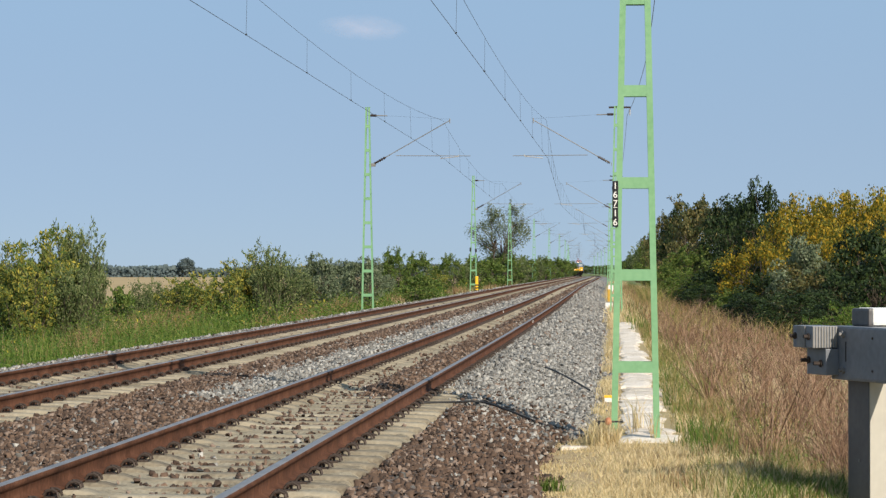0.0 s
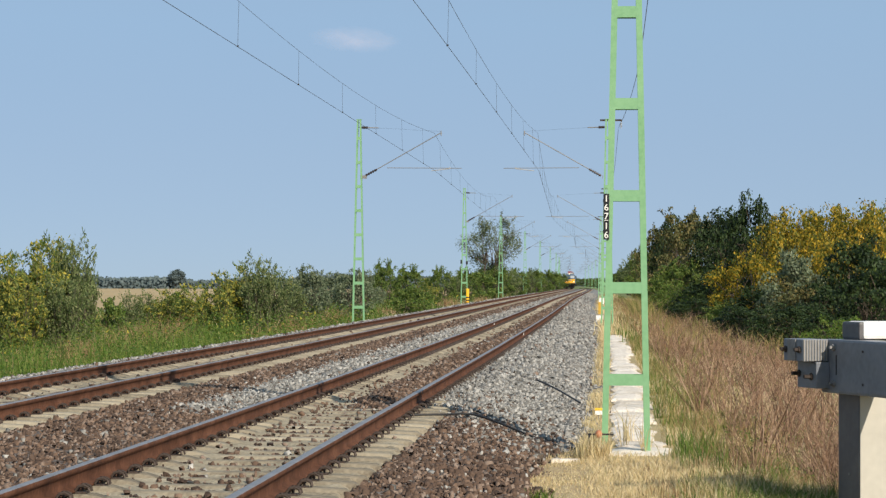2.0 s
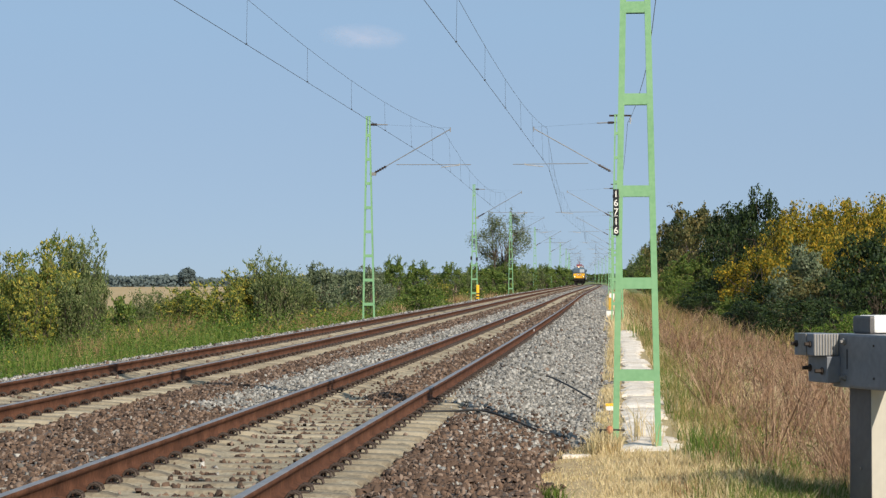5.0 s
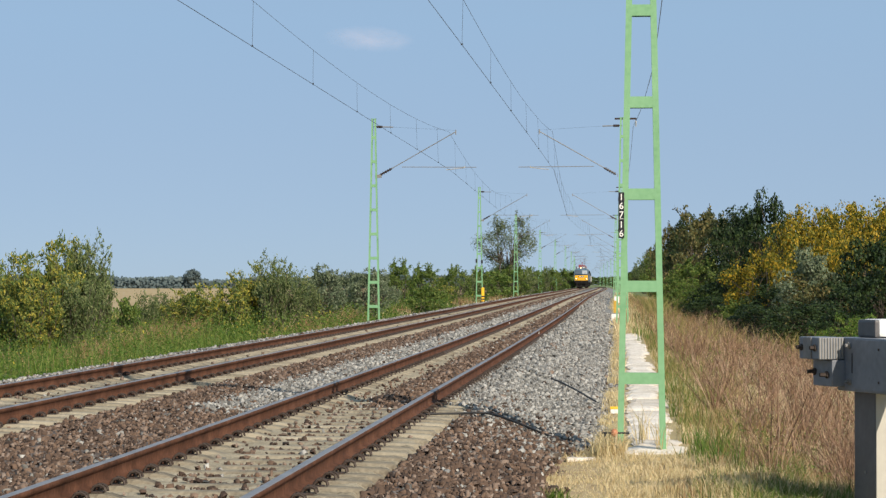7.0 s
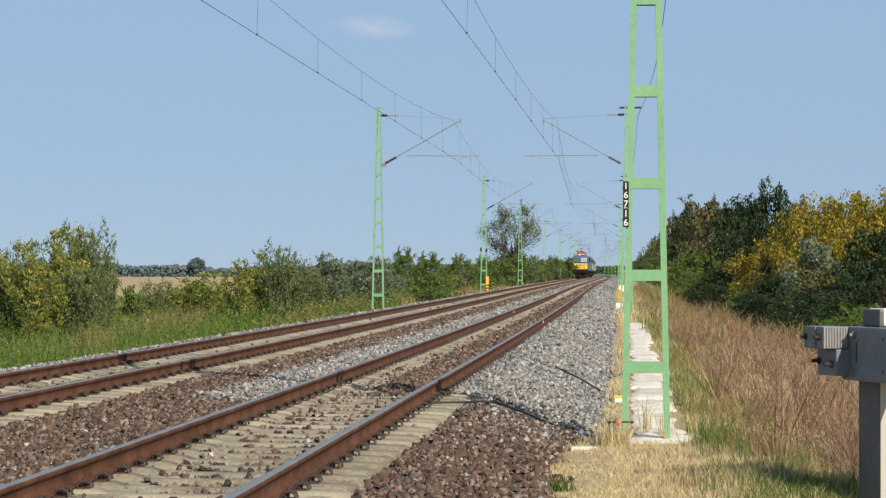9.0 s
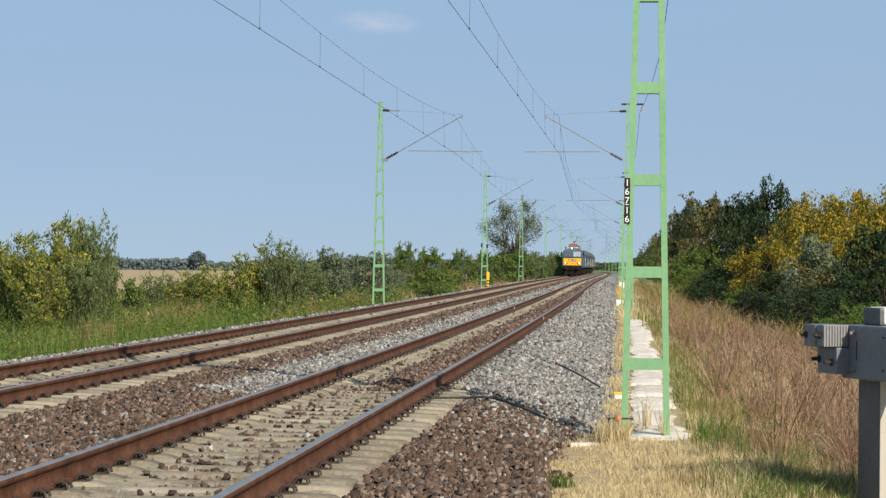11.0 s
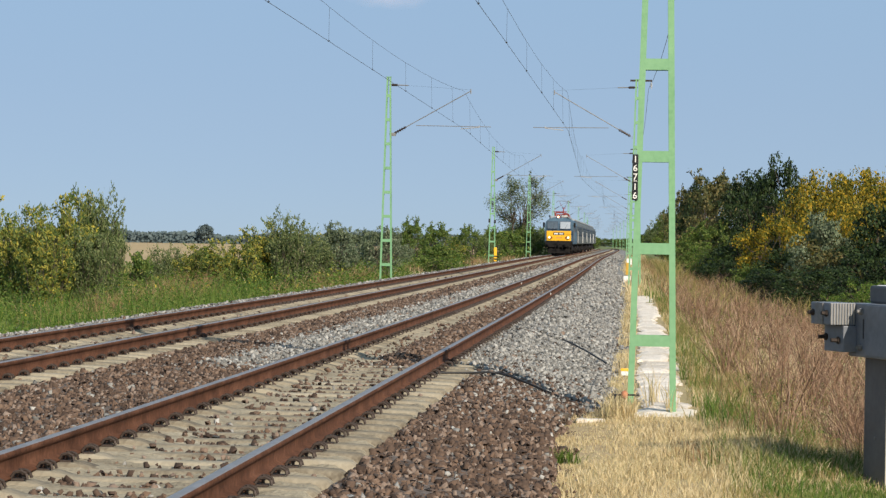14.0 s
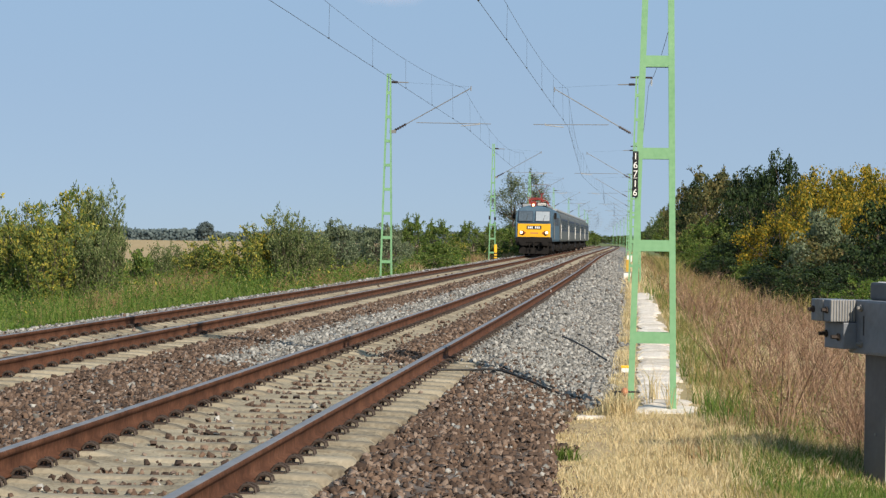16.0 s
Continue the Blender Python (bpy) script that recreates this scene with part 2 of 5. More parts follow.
# ---------------------------------------------------------------- ground, one sheet to the horizon
GX = np.array([-4200, -1500, -600, -200, -90, -60, -40, -28, -20, -15, -12.5, -11, -10.2, -9.6, -8, -5, -2, -1.1, -0.4, 0, 0.35, 0.7, 1.2, 2, 3, 4, 6, 9, 15, 30, 70, 200, 700, 4200.0])
GZ = np.array([-3.4, -3.4, -3.4, -3.3, -3.1, -2.8, -2.2, -1.6, -1.25, -1.05, -0.9, -0.78, -0.72, -0.68, -0.66, -0.66, -0.64, -0.56, -0.51, -0.5, -0.49, -0.5, -0.53, -0.6, -0.68, -0.75, -0.9, -1.0, -1.2, -1.5, -2.2, -3.0, -3.3, -3.4])


def ground_z(x, y):
    """Height of the ground at a place given across and along the line."""
    return np.interp(x, GX, GZ)


def build_ground():
    ys = np.concatenate([[-300, -100, -40, -15, 0], np.arange(5, 60, 1.0), np.arange(60, 200, 4.0), np.arange(200, 500, 20.0), [520, 560, 620, 700, 800, 950, 1200, 1500, 2000, 3000, 4500]])
    xs = np.unique(np.concatenate([GX, np.arange(-30, 16, 0.75)]))
    X, Y = np.meshgrid(xs, ys)
    Z = ground_z(X, Y)
    near = np.exp(-((X / 40) ** 2)) * (np.abs(X + 5) > 5.2)
    Z = Z + near * 0.03 * np.sin(X * 2.1 + 1.3 * np.sin(Y * 0.9)) * np.cos(Y * 1.3 + X)
    v = np.stack([X + bend(Y) * np.exp(-((X / 60) ** 2)), Y, Z], -1).reshape(-1, 3)
    n, k = len(xs), len(ys)
    i = np.arange(k - 1)[:, None] * n + np.arange(n - 1)[None]
    f = np.stack([i, i + 1, i + n + 1, i + n], -1).reshape(-1, 4)
    me = mesh_np("ground", v, f, [M["soil"], M["field"], M["meadow"]], smooth=True)
    c = v[f].mean(1)
    me.polygons.foreach_set("material_index", np.where((c[:, 1] > 330) & (c[:, 0] < -50), 1, np.where((c[:, 1] > 300) | (c[:, 0] < -10.5), 2, 0)).astype(np.int32))
    tagged(new("ground", me), "dry grassy ground with a pale stubble field beyond", "ground", kind="structure")


build_ground()

# ---------------------------------------------------------------- ballast bed
RAILS = (-2.363, -3.868, -6.577, -8.083)
T1, T2 = -3.1155, -7.33
BX = np.array([-9.75, -9.2, -8.85, -8.6, -6.0, -5.2, -4.55, -4.3, -1.95, -1.7, -1.2, -0.3, -0.12])
BZ = np.array([-0.74, -0.20, -0.10, -0.16, -0.205, -0.19, -0.205, -0.215, -0.215, -0.20, -0.30, -0.53, -0.64])


def toe_x(y):
    """Where the ballast shoulder meets the dry grass near the crossing."""
    return np.interp(y, [12, 16.6, 19, 21.9, 24.7, 25.4], [-0.40, -0.60, -0.74, -0.86, -0.78, -0.42])


def bed_z(x, y):
    z = np.interp(x, BX, BZ)
    for tc in (T1, T2):
        z = z - 0.05 * (np.abs(x - tc) < 1.18) + 0.02 * (np.abs(x - tc) < 0.4)
    z = z + dip(y)
    far = np.clip((y - 27.5) / 3.0, 0, 1)
    # near the crossing the shoulder runs out under the grass
    z = z - np.clip((x - toe_x(y) - 0.06) * 3, 0, 0.35) * (y < 25.4)
    z = z + far * (0.085 * np.exp(-(((x + 1.75) / 0.42) ** 2)) + 0.05 * ((x > -2.29) & (x < -1.9)))
    z = z + far * 0.125 * np.exp(-(((x + 2.92) / 0.33) ** 2))
    return z


def is_grey(x, y, wob):
    return ((x > -2.3) & (y > 26.3 + 2.2 * wob + 0.9 * np.sin(x * 3))) | ((x < -4.15) & (x > -5.15 + 0.2 * wob) & (y > 27.6 + 1.2 * wob)) | (x < -8.75)


def build_ballast():
    ys = np.concatenate([np.arange(-30, 8, 4.0), np.arange(8, 70, 0.3), np.arange(70, 200, 3.0), np.arange(200, 1200, 15.0)])
    xs = np.unique(np.concatenate([BX, np.arange(-9.4, -0.2, 0.3)]))
    X, Y = np.meshgrid(xs, ys)
    Z = bed_z(X, Y) + 0.012 * np.sin(X * 9 + 3 * np.sin(Y * 4)) * np.cos(Y * 7 + X * 3)
    v = np.stack([X + bend(Y), Y, Z], -1).reshape(-1, 3)
    n, k = len(xs), len(ys)
    i = np.arange(k - 1)[:, None] * n + np.arange(n - 1)[None]
    f = np.stack([i, i + 1, i + n + 1, i + n], -1).reshape(-1, 4)
    me = mesh_np("ballast_bed", v, f, [M["ballast"], M["ballast_grey"]], smooth=True)
    cx, cy = (X.reshape(-1)[f]).mean(1), v[f][:, :, 1].mean(1)
    me.polygons.foreach_set("material_index", is_grey(cx, cy, np.sin(cy * 1.7 + cx * 4)).astype(np.int32))
    return tagged(new("ballast_bed", me), "crushed stone ballast bed, rusty brown and grey", "ballast", kind="structure")


BALLAST = build_ballast()


# ---------------------------------------------------------------- tracks
def rail_mesh(x):
    """A flat-bottomed rail swept along the line: worn bright head, rusty web and foot."""
    prof = [(-0.034, -0.004), (-0.026, 0.0), (0.026, 0.0), (0.034, -0.004), (0.035, -0.036), (0.01, -0.05), (0.009, -0.13), (0.07, -0.15), (0.07, -0.163),
            (-0.07, -0.163), (-0.07, -0.15), (-0.009, -0.13), (-0.01, -0.05), (-0.035, -0.036)]
    ys = np.concatenate([np.arange(-30, 40, 10.0), np.arange(40, 1200, 10.0)])
    p = np.array(prof)
    v = np.stack([x + bend(ys)[:, None] + p[None, :, 0], np.repeat(ys[:, None], len(p), 1), p[None, :, 1] + dip(ys)[:, None]], -1)
    n = len(p)
    i = np.arange(len(ys) - 1)[:, None] * n
    j = np.arange(n)[None]
    k = (j + 1) % n
    f = np.stack([i + j, i + n + j, i + n + k, i + k], -1).reshape(-1, 4)
    me = mesh_np("rail", v.reshape(-1, 3), f, [M["rust"], M["rail_head"]])
    mi = np.zeros((len(ys) - 1, n), np.int32)
    mi[:, 0:3] = 1
    me.polygons.foreach_set("material_index", mi.ravel())
    return me


def sleeper_mesh():
    """Pre-stressed concrete sleeper: raised rail seats, lower middle, sloping flanks."""
    st = [(-1.21, -0.20, 0.085), (-1.17, -0.178, 0.10), (-0.95, -0.168, 0.105), (-0.56, -0.168, 0.105), (-0.42, -0.205, 0.09), (0.42, -0.205, 0.09), (0.56, -0.168, 0.105), (0.95, -0.168, 0.105), (1.17, -0.178, 0.10), (1.21, -0.20, 0.085)]
    v, f = [], []
    for x, z, w in st:
        v += [(x, -w - 0.045, -0.30), (x, -w, z - 0.012), (x, -w + 0.02, z), (x, w - 0.02, z), (x, w, z - 0.012), (x, w + 0.045, -0.30)]
    for i in range(len(st) - 1):
        for j in range(5):
            a = i * 6 + j
            f.append((a, a + 6, a + 7, a + 1))
    e = (len(st) - 1) * 6
    f += [(0, 1, 4, 5), (1, 2, 3, 4), (e + 5, e + 4, e + 1, e), (e + 4, e + 3, e + 2, e + 1)]
    return np.array(v), np.array(f)


def clip_mesh():
    """Spring clip with its bolt, beside the rail foot."""
    bm = bmesh.new()
    box(bm, -0.035, 0.045, -0.05, 0.05, -0.17, -0.158)
    for s in (-0.05, 0.05):
        arch = [(-0.058, -0.160), (-0.05, -0.128), (-0.018, -0.112), (0.022, -0.118), (0.045, -0.152)]
        for (xa, za), (xb, zb) in zip(arch, arch[1:]):
            rod(bm, (xa, s, za), (xb, s * 0.9, zb), 0.010, n=5)
    rod(bm, (0.0, 0, -0.17), (0.0, 0, -0.10), 0.011, n=6)
    rod(bm, (0.0, 0, -0.135), (0.0, 0, -0.115), 0.020, n=6)
    me = bpy.data.meshes.new("clip")
    bm.to_mesh(me)
    bm.free()
    me.materials.append(M["clip"])
    return me


SV, SF = sleeper_mesh()
SLEEPER = mesh_np("sleeper", SV, SF, M["concrete"])
CLIP = clip_mesh()
# plainer forms for the far stretch
PLAIN_CLIP = (np.array([(-0.055, -0.06, -0.168), (0.045, -0.06, -0.168), (0.045, 0.06, -0.168), (-0.055, 0.06, -0.168), (-0.03, -0.05, -0.112), (0.03, -0.05, -0.112), (0.03, 0.05, -0.112), (-0.03, 0.05, -0.112)]),
              np.array([(4, 5, 6, 7), (0, 1, 5, 4), (1, 2, 6, 5), (2, 3, 7, 6), (3, 0, 4, 7)]))
FAR_RINGS = np.concatenate([np.arange(6) + 6 * k for k in (1, 3, 4, 5, 6, 8)])
FAR_F = np.array([(i * 6 + j, i * 6 + j + 6, i * 6 + j + 7, i * 6 + j + 1) for i in range(5) for j in range(5)])


def repeat_mesh(v, f, offsets, flip=None):
    """Many shifted copies of one small mesh as arrays."""
    o = np.asarray(offsets, float)
    sx = np.ones(len(o)) if flip is None else np.asarray(flip, float)
    vv = v[None] * np.stack([sx, np.ones_like(sx), np.ones_like(sx)], -1)[:, None] + o[:, None]
    ff = f[None] + (np.arange(len(o)) * len(v))[:, None, None]
    return vv.reshape(-1, 3), ff.reshape(-1, f.shape[1])


def build_track(x, rails, label):
    t = empty("railway_track", label, "railway track", kind="structure")
    for r in rails:
        part("rail", rail_mesh(r), None, t, "rusty steel rail with a bright worn head")
    ys = -13.5 + 0.6 * np.arange(1136)
    near = ys[ys < 108]
    for y in near:
        s = part("sleeper", SLEEPER, None, t)
        s.location = on_line(x + random.uniform(-0.015, 0.015), y + random.uniform(-0.01, 0.01), random.uniform(-0.006, 0.004))
        s.rotation_euler = (0, 0, random.uniform(-0.008, 0.008))
    far = ys[ys >= 108]
    v, f = repeat_mesh(SV[FAR_RINGS], FAR_F, np.stack([x + bend(far), far, dip(far)], -1))
    part("far_sleepers", mesh_np("far_sleepers", v, f, M["concrete"]), None, t, kind="stuff")
    offs = [(r - 0.115, 1) for r in rails] + [(r + 0.115, -1) for r in rails]
    for y in ys[(ys > 8) & (ys < 48)]:
        for ox, sg in offs:
            c = part("rail_clip", CLIP, None, t)
            c.location = (ox + random.uniform(-0.006, 0.006), y + random.uniform(-0.015, 0.015), 0)
            c.rotation_euler = (0, 0, (0 if sg > 0 else math.pi) + random.uniform(-0.12, 0.12))
    mid = ys[((ys >= 48) & (ys < 130)) | (ys <= 8)]
    o = np.array([(ox + float(bend(y)), y, 0) for y in mid for ox, sg in offs])
    v, f = repeat_mesh(*PLAIN_CLIP, o, [sg for y in mid for ox, sg in offs])
    part("far_clips", mesh_np("far_clips", v, f, M["clip"]), None, t, kind="stuff")
    return t


build_track(T1, RAILS[:2], "rusty rails on pale concrete sleepers with dark clips")
build_track(T2, RAILS[2:], "second track, rusty rails on pale concrete sleepers")


def build_fines():
    """Pale sandy fines that fill the cribs between the sleepers."""
    for tc, name in ((T1, "near"), (T2, "far")):
        ys = np.concatenate([np.arange(-20, 8, 0.6), np.arange(8, 60, 0.1), np.arange(60, 200, 2.0), np.arange(200, 420, 20.0)])
        dx = np.concatenate([[-1.34], np.arange(-1.26, 1.27, 0.06), [1.34]])
        D, Y = np.meshgrid(dx, ys)
        crib = np.cos((Y + 13.5) / 0.6 * 2 * np.pi)
        Z = -0.197 - 0.036 * np.exp(-((D / 0.42) ** 2)) + np.where(Y < 60, 0.010 * crib, 0.0)
        Z = Z + np.where(Y < 60, rng.normal(0, 0.004, D.shape), 0.0) + 0.006 * np.sin(D * 7 + Y * 0.9) * np.sin(Y * 2.3 + D)
        Z = Z - 0.12 * np.clip((np.abs(D) - 1.13 - 0.07 * np.sin(Y * 1.3) * np.sin(Y * 0.37)) / 0.12, 0, 1)
        v = np.stack([tc + D + bend(Y), Y, Z], -1).reshape(-1, 3)
        n = len(dx)
        i = np.arange(len(ys) - 1)[:, None] * n + np.arange(n - 1)[None]
        f = np.stack([i, i + 1, i + n + 1, i + n], -1).reshape(-1, 4)
        part("sandy_fines", mesh_np("sandy_fines", v, f, M["fines"], smooth=True), None, BALLAST, "pale sandy fines between the sleepers", kind="stuff")


build_fines()


# ---------------------------------------------------------------- ballast stones
def stone_arrays(x, y, z, size):
    """Angular crushed stones: jittered blocks with random turns."""
    n = len(x)
    base = np.array([(-1, -1, -1), (1, -1, -1), (1, 1, -1), (-1, 1, -1), (-1, -1, 1), (1, -1, 1), (1, 1, 1), (-1, 1, 1)], float) * 0.5
    v = base[None] + rng.uniform(-0.25, 0.25, (n, 8, 3))
    v[:, 4:, :2] *= rng.uniform(0.4, 0.95, (n, 1, 2))
    v *= (size[:, None] * rng.uniform(0.55, 1.3, (n, 3)) * np.array([1.0, 1.0, 0.85]))[:, None]
    a, b = rng.uniform(0, 2 * np.pi, n), rng.uniform(-1.1, 1.1, n)
    ca, sa, cb, sb = np.cos(a), np.sin(a), np.cos(b), np.sin(b)
    vy, vz = v[..., 1] * cb[:, None] - v[..., 2] * sb[:, None], v[..., 1] * sb[:, None] + v[..., 2] * cb[:, None]
    vx, vy = v[..., 0] * ca[:, None] - vy * sa[:, None], v[..., 0] * sa[:, None] + vy * ca[:, None]
    v = np.stack([vx + x[:, None], vy + y[:, None], vz + z[:, None]], -1)
    q = np.array([(4, 5, 6, 7), (0, 1, 5, 4), (1, 2, 6, 5), (2, 3, 7, 6), (3, 0, 4, 7)])
    return v.reshape(-1, 3), (q[None] + (np.arange(n) * 8)[:, None, None]).reshape(-1, 4)


def build_stones():
    xs, ys = [], []
    for y0, y1, dens in ((-6, 11, 60), (11, 36, 430), (36, 60, 190), (60, 130, 45), (130, 320, 9)):
        n = int((y1 - y0) * 9.3 * dens)
        xs.append(rng.uniform(-9.45, -0.15, n))
        ys.append(rng.uniform(y0, y1, n))
    x, y = np.concatenate(xs), np.concatenate(ys)
    keep = np.ones(len(x), bool)
    for r in RAILS:
        keep &= np.abs(x - r) > 0.115
    gap = np.abs((y - 8.1 + 0.3) % 0.6 - 0.3) > 0.185
    for tc in (T1, T2):
        inside = np.abs(x - tc) < 1.24
        covered = (y > 28.5) & ((np.abs(x + 2.9) < 0.34 + 0.12 * np.sin(y * 2.3)) | (x > -2.25)) if tc == T1 else np.zeros(len(x), bool)
        # stones gather in the middle; few lie on the sleeper ends
        share = (0.52 + 0.2 * np.sin(y * 1.1)) * np.exp(-(((x - tc + 0.05) / 0.44) ** 4)) + 0.006 if tc == T1 else np.where(y > 24, 0.05, 0.03) * (np.abs(x - tc) < 0.6) + 0.006
        keep &= ~inside | covered | (gap & (rng.random(len(x)) < share))
    # the shoulder runs out under dry grass near the crossing
    keep &= x < toe_x(y) + 0.16 + 0.08 * np.sin(y * 3.1) + rng.normal(0, 0.05, len(x))
    keep &= ~((x < -9.2) & (y > 60)) & ~((y > 130) & (bed_z(x, y) < -0.4))
    x, y = x[keep], y[keep]
    size = (0.019 + 0.034 * rng.random(len(x)) ** 1.5) * np.where(y > 130, 2.6, np.where(y > 60, 1.6, np.where(y > 36, 1.2, 1.0)))
    floor_z = np.maximum(bed_z(x, y), ground_z(x, y) - 0.005)
    for tc in (T1, T2):
        d = np.abs(x - tc)
        floor_z = np.where(d < 1.15, np.maximum(floor_z, -0.200 - 0.036 * np.exp(-((d / 0.42) ** 2))), floor_z)
    z = floor_z + rng.uniform(-0.016, 0.022, len(x)) + 0.012 * np.sin(x * 11 + np.sin(y * 6)) * np.cos(y * 8)
    grey = is_grey(x, y, rng.normal(0, np.where(x > -2.3, 1.0, 0.5), len(x))) ^ (rng.random(len(x)) < 0.04)
    hand = (y > 15.5) & (y < 21) & (x > -2.0) & (x < -0.6)
    pick = np.zeros(len(x), bool)
    pick[np.flatnonzero(hand)[:290]] = True
    for name, sel, mat in (("brown_ballast_stones", ~grey & ~pick, M["brown_stone"]), ("grey_ballast_stones", grey & ~pick, M["grey_stone"])):
        v, f = stone_arrays(x[sel] + bend(y[sel]), y[sel], z[sel], size[sel])
        part(name, mesh_np(name, v, f, mat), None, BALLAST, kind="stuff")
    shapes = []
    for i in range(6):
        v, f = stone_arrays(np.zeros(1), np.zeros(1), np.zeros(1), np.array([0.046]))
        shapes.append(mesh_np("stone", v, f, M["brown_stone"]))
    for k in np.flatnonzero(pick):
        s = part("stone", shapes[k % 6], None, BALLAST)
        s.location = (x[k], y[k], z[k] + 0.008)
        s.rotation_euler = (0, 0, random.uniform(0, 6.28))


build_stones()


# ---------------------------------------------------------------- overhead line
MAST_H, MAST_FOOT = 7.95, -0.62


def half_width(z):
    return 0.262 - 0.0205 * (z + 0.5) if z < 3.3 else 0.184 - 0.021 * (z - 3.3)


def beam(bm, a, b, wx, wy):
    """A flat bar from a to b with level ends."""
    vs = []
    for p in (a, b):
        vs.append([bm.verts.new((p[0] + sx * wx / 2, p[1] + sy * wy / 2, p[2])) for sx, sy in ((-1, -1), (1, -1), (1, 1), (-1, 1))])
    for i in range(4):
        j = (i + 1) % 4
        bm.faces.new((vs[0][i], vs[0][j], vs[1][j], vs[1][i]))
    bm.faces.new(vs[0][::-1])
    bm.faces.new(vs[1])


def mast(side, label, group="green line masts"):
    """A battened two-leg mast with its cantilever; side is the way that the cantilever reaches (+1 or -1)."""
    m = empty("catenary_mast", label, "mast", group=group)
    for s in (-1, 1):
        # a channel, open towards the other leg
        sec = [(0, -0.068), (-0.066, -0.068), (-0.066, -0.059), (-0.01, -0.059), (-0.01, 0.059), (-0.066, 0.059), (-0.066, 0.068), (0, 0.068)]
        bm = bmesh.new()
        rings = [[bm.verts.new((s * (half_width(z) + px), py, z)) for px, py in sec] for z in (MAST_FOOT, 3.3, MAST_H)]
        for lo, hi in zip(rings, rings[1:]):
            for i in range(8):
                q = (lo[i], lo[(i + 1) % 8], hi[(i + 1) % 8], hi[i])
                bm.faces.new(q if s < 0 else q[::-1])
        bm.faces.new(rings[-1])
        bmesh.ops.recalc_face_normals(bm, faces=bm.faces)
        part("leg", bm, M["mast"], m)
    for i in range(8):
        z = 0.30 + 0.985 * i
        w = half_width(z) - 0.0645
        for fy in (-0.0625, 0.0625):
            part("batten", boxes((-w, w, fy - 0.004, fy + 0.004, z - 0.06, z + 0.06)), M["mast"], m)
    part("cap_plate", boxes((-0.11, 0.11, -0.08, 0.08, MAST_H, MAST_H + 0.02)), M["mast"], m)
    # cantilever, towards the track
    reach = 3.0 * side
    c = part("cantilever", rods(((side * 0.72, 0, 5.92), (reach * 1.12, 0, 7.42), 0.018), ((reach * 1.12, 0, 7.30), (reach * 1.12, 0, 7.50), 0.02)), M["galv"], m)
    part("insulator", rods(((side * 0.25, 0, 5.66), (side * 0.74, 0, 5.93), 0.035), *[((side * (0.30 + 0.09 * i), 0, 5.685 + 0.0495 * i), (side * (0.33 + 0.09 * i), 0, 5.7015 + 0.0495 * i), 0.06) for i in range(5)], n=8), M["insulator"], c)
    part("bracket", boxes((side * 0.12 - 0.06, side * 0.12 + 0.14 * side + 0.06, -0.05, 0.05, 5.55, 5.68)), M["galv"], c)
    part("registration_arm", rods(((side * 1.15, 0, 5.99), (reach * 1.40, 0, 5.97), 0.014)), M["galv"], c)
    part("steady_arm", rods(((reach * 1.24, 0, 6.02), (reach * 1.24, 0, 5.94), 0.016), ((reach * 1.24, 0, 5.95), (reach * 0.99, 0, 5.87), 0.017)), M["pale_metal"], c, "pale steady arm")
    part("stay_wire", rods(((side * 0.78, 0, 7.62), (reach * 1.12, 0, 7.47), 0.0025), n=4), M["wire"], c)
    # upper bracket with an insulator
    u = part("top_bracket", rods(((side * 0.0, 0, 7.64), (side * 0.8, 0, 7.62), 0.022)), M["galv"], m)
    part("insulator", rods(((side * 0.12, 0, 7.637), (side * 0.36, 0, 7.631), 0.05)), M["insulator"], u)
    return m


def crossarm(m):
    """A feeder crossarm with a hanging insulator, on the field side of a right-hand mast."""
    c = part("crossarm", boxes((-0.3, 0.58, -0.05, 0.05, 7.88, 7.95)), M["insulator"], m)
    part("hanging_insulator", rods(((0.55, 0, 7.88), (0.55, 0, 7.58), 0.016), *[((0.55, 0, 7.80 - 0.06 * i), (0.55, 0, 7.78 - 0.06 * i), 0.05) for i in range(3)]), M["pale_metal"], c, "pale hanging insulator")


MAST_Y = [25.2 + 70.0 * k for k in range(-1, 13)]
# sideways shifts that line single masts up in the camera's view
ASIDE = {95.2: (0.0, 0.11), 165.2: (0.42, 0.34)}
LEFT_X, RIGHT_X = -10.1, 0.16
left = mast(1, "light green battened steel mast with cantilever beside the track")
left.matrix_basis = pose(*on_line(LEFT_X, MAST_Y[0]))
right = mast(-1, "light green battened steel mast with cantilever and feeder arm")
crossarm(right)
right.matrix_basis = pose(*on_line(RIGHT_X, MAST_Y[0]))
MASTS = {}
for y in MAST_Y[1:]:
    dl, dr = ASIDE.get(round(y, 1), (0.0, 0.0))
    MASTS["l", y] = copy_thing(left, pose(*on_line(LEFT_X + dl, y)))
    MASTS["r", y] = copy_thing(right, pose(*on_line(RIGHT_X + dr - (0.25 if y > 60 else 0), y)))
tagged(MASTS["r", MAST_Y[1]], "light green steel mast with a black number plate")


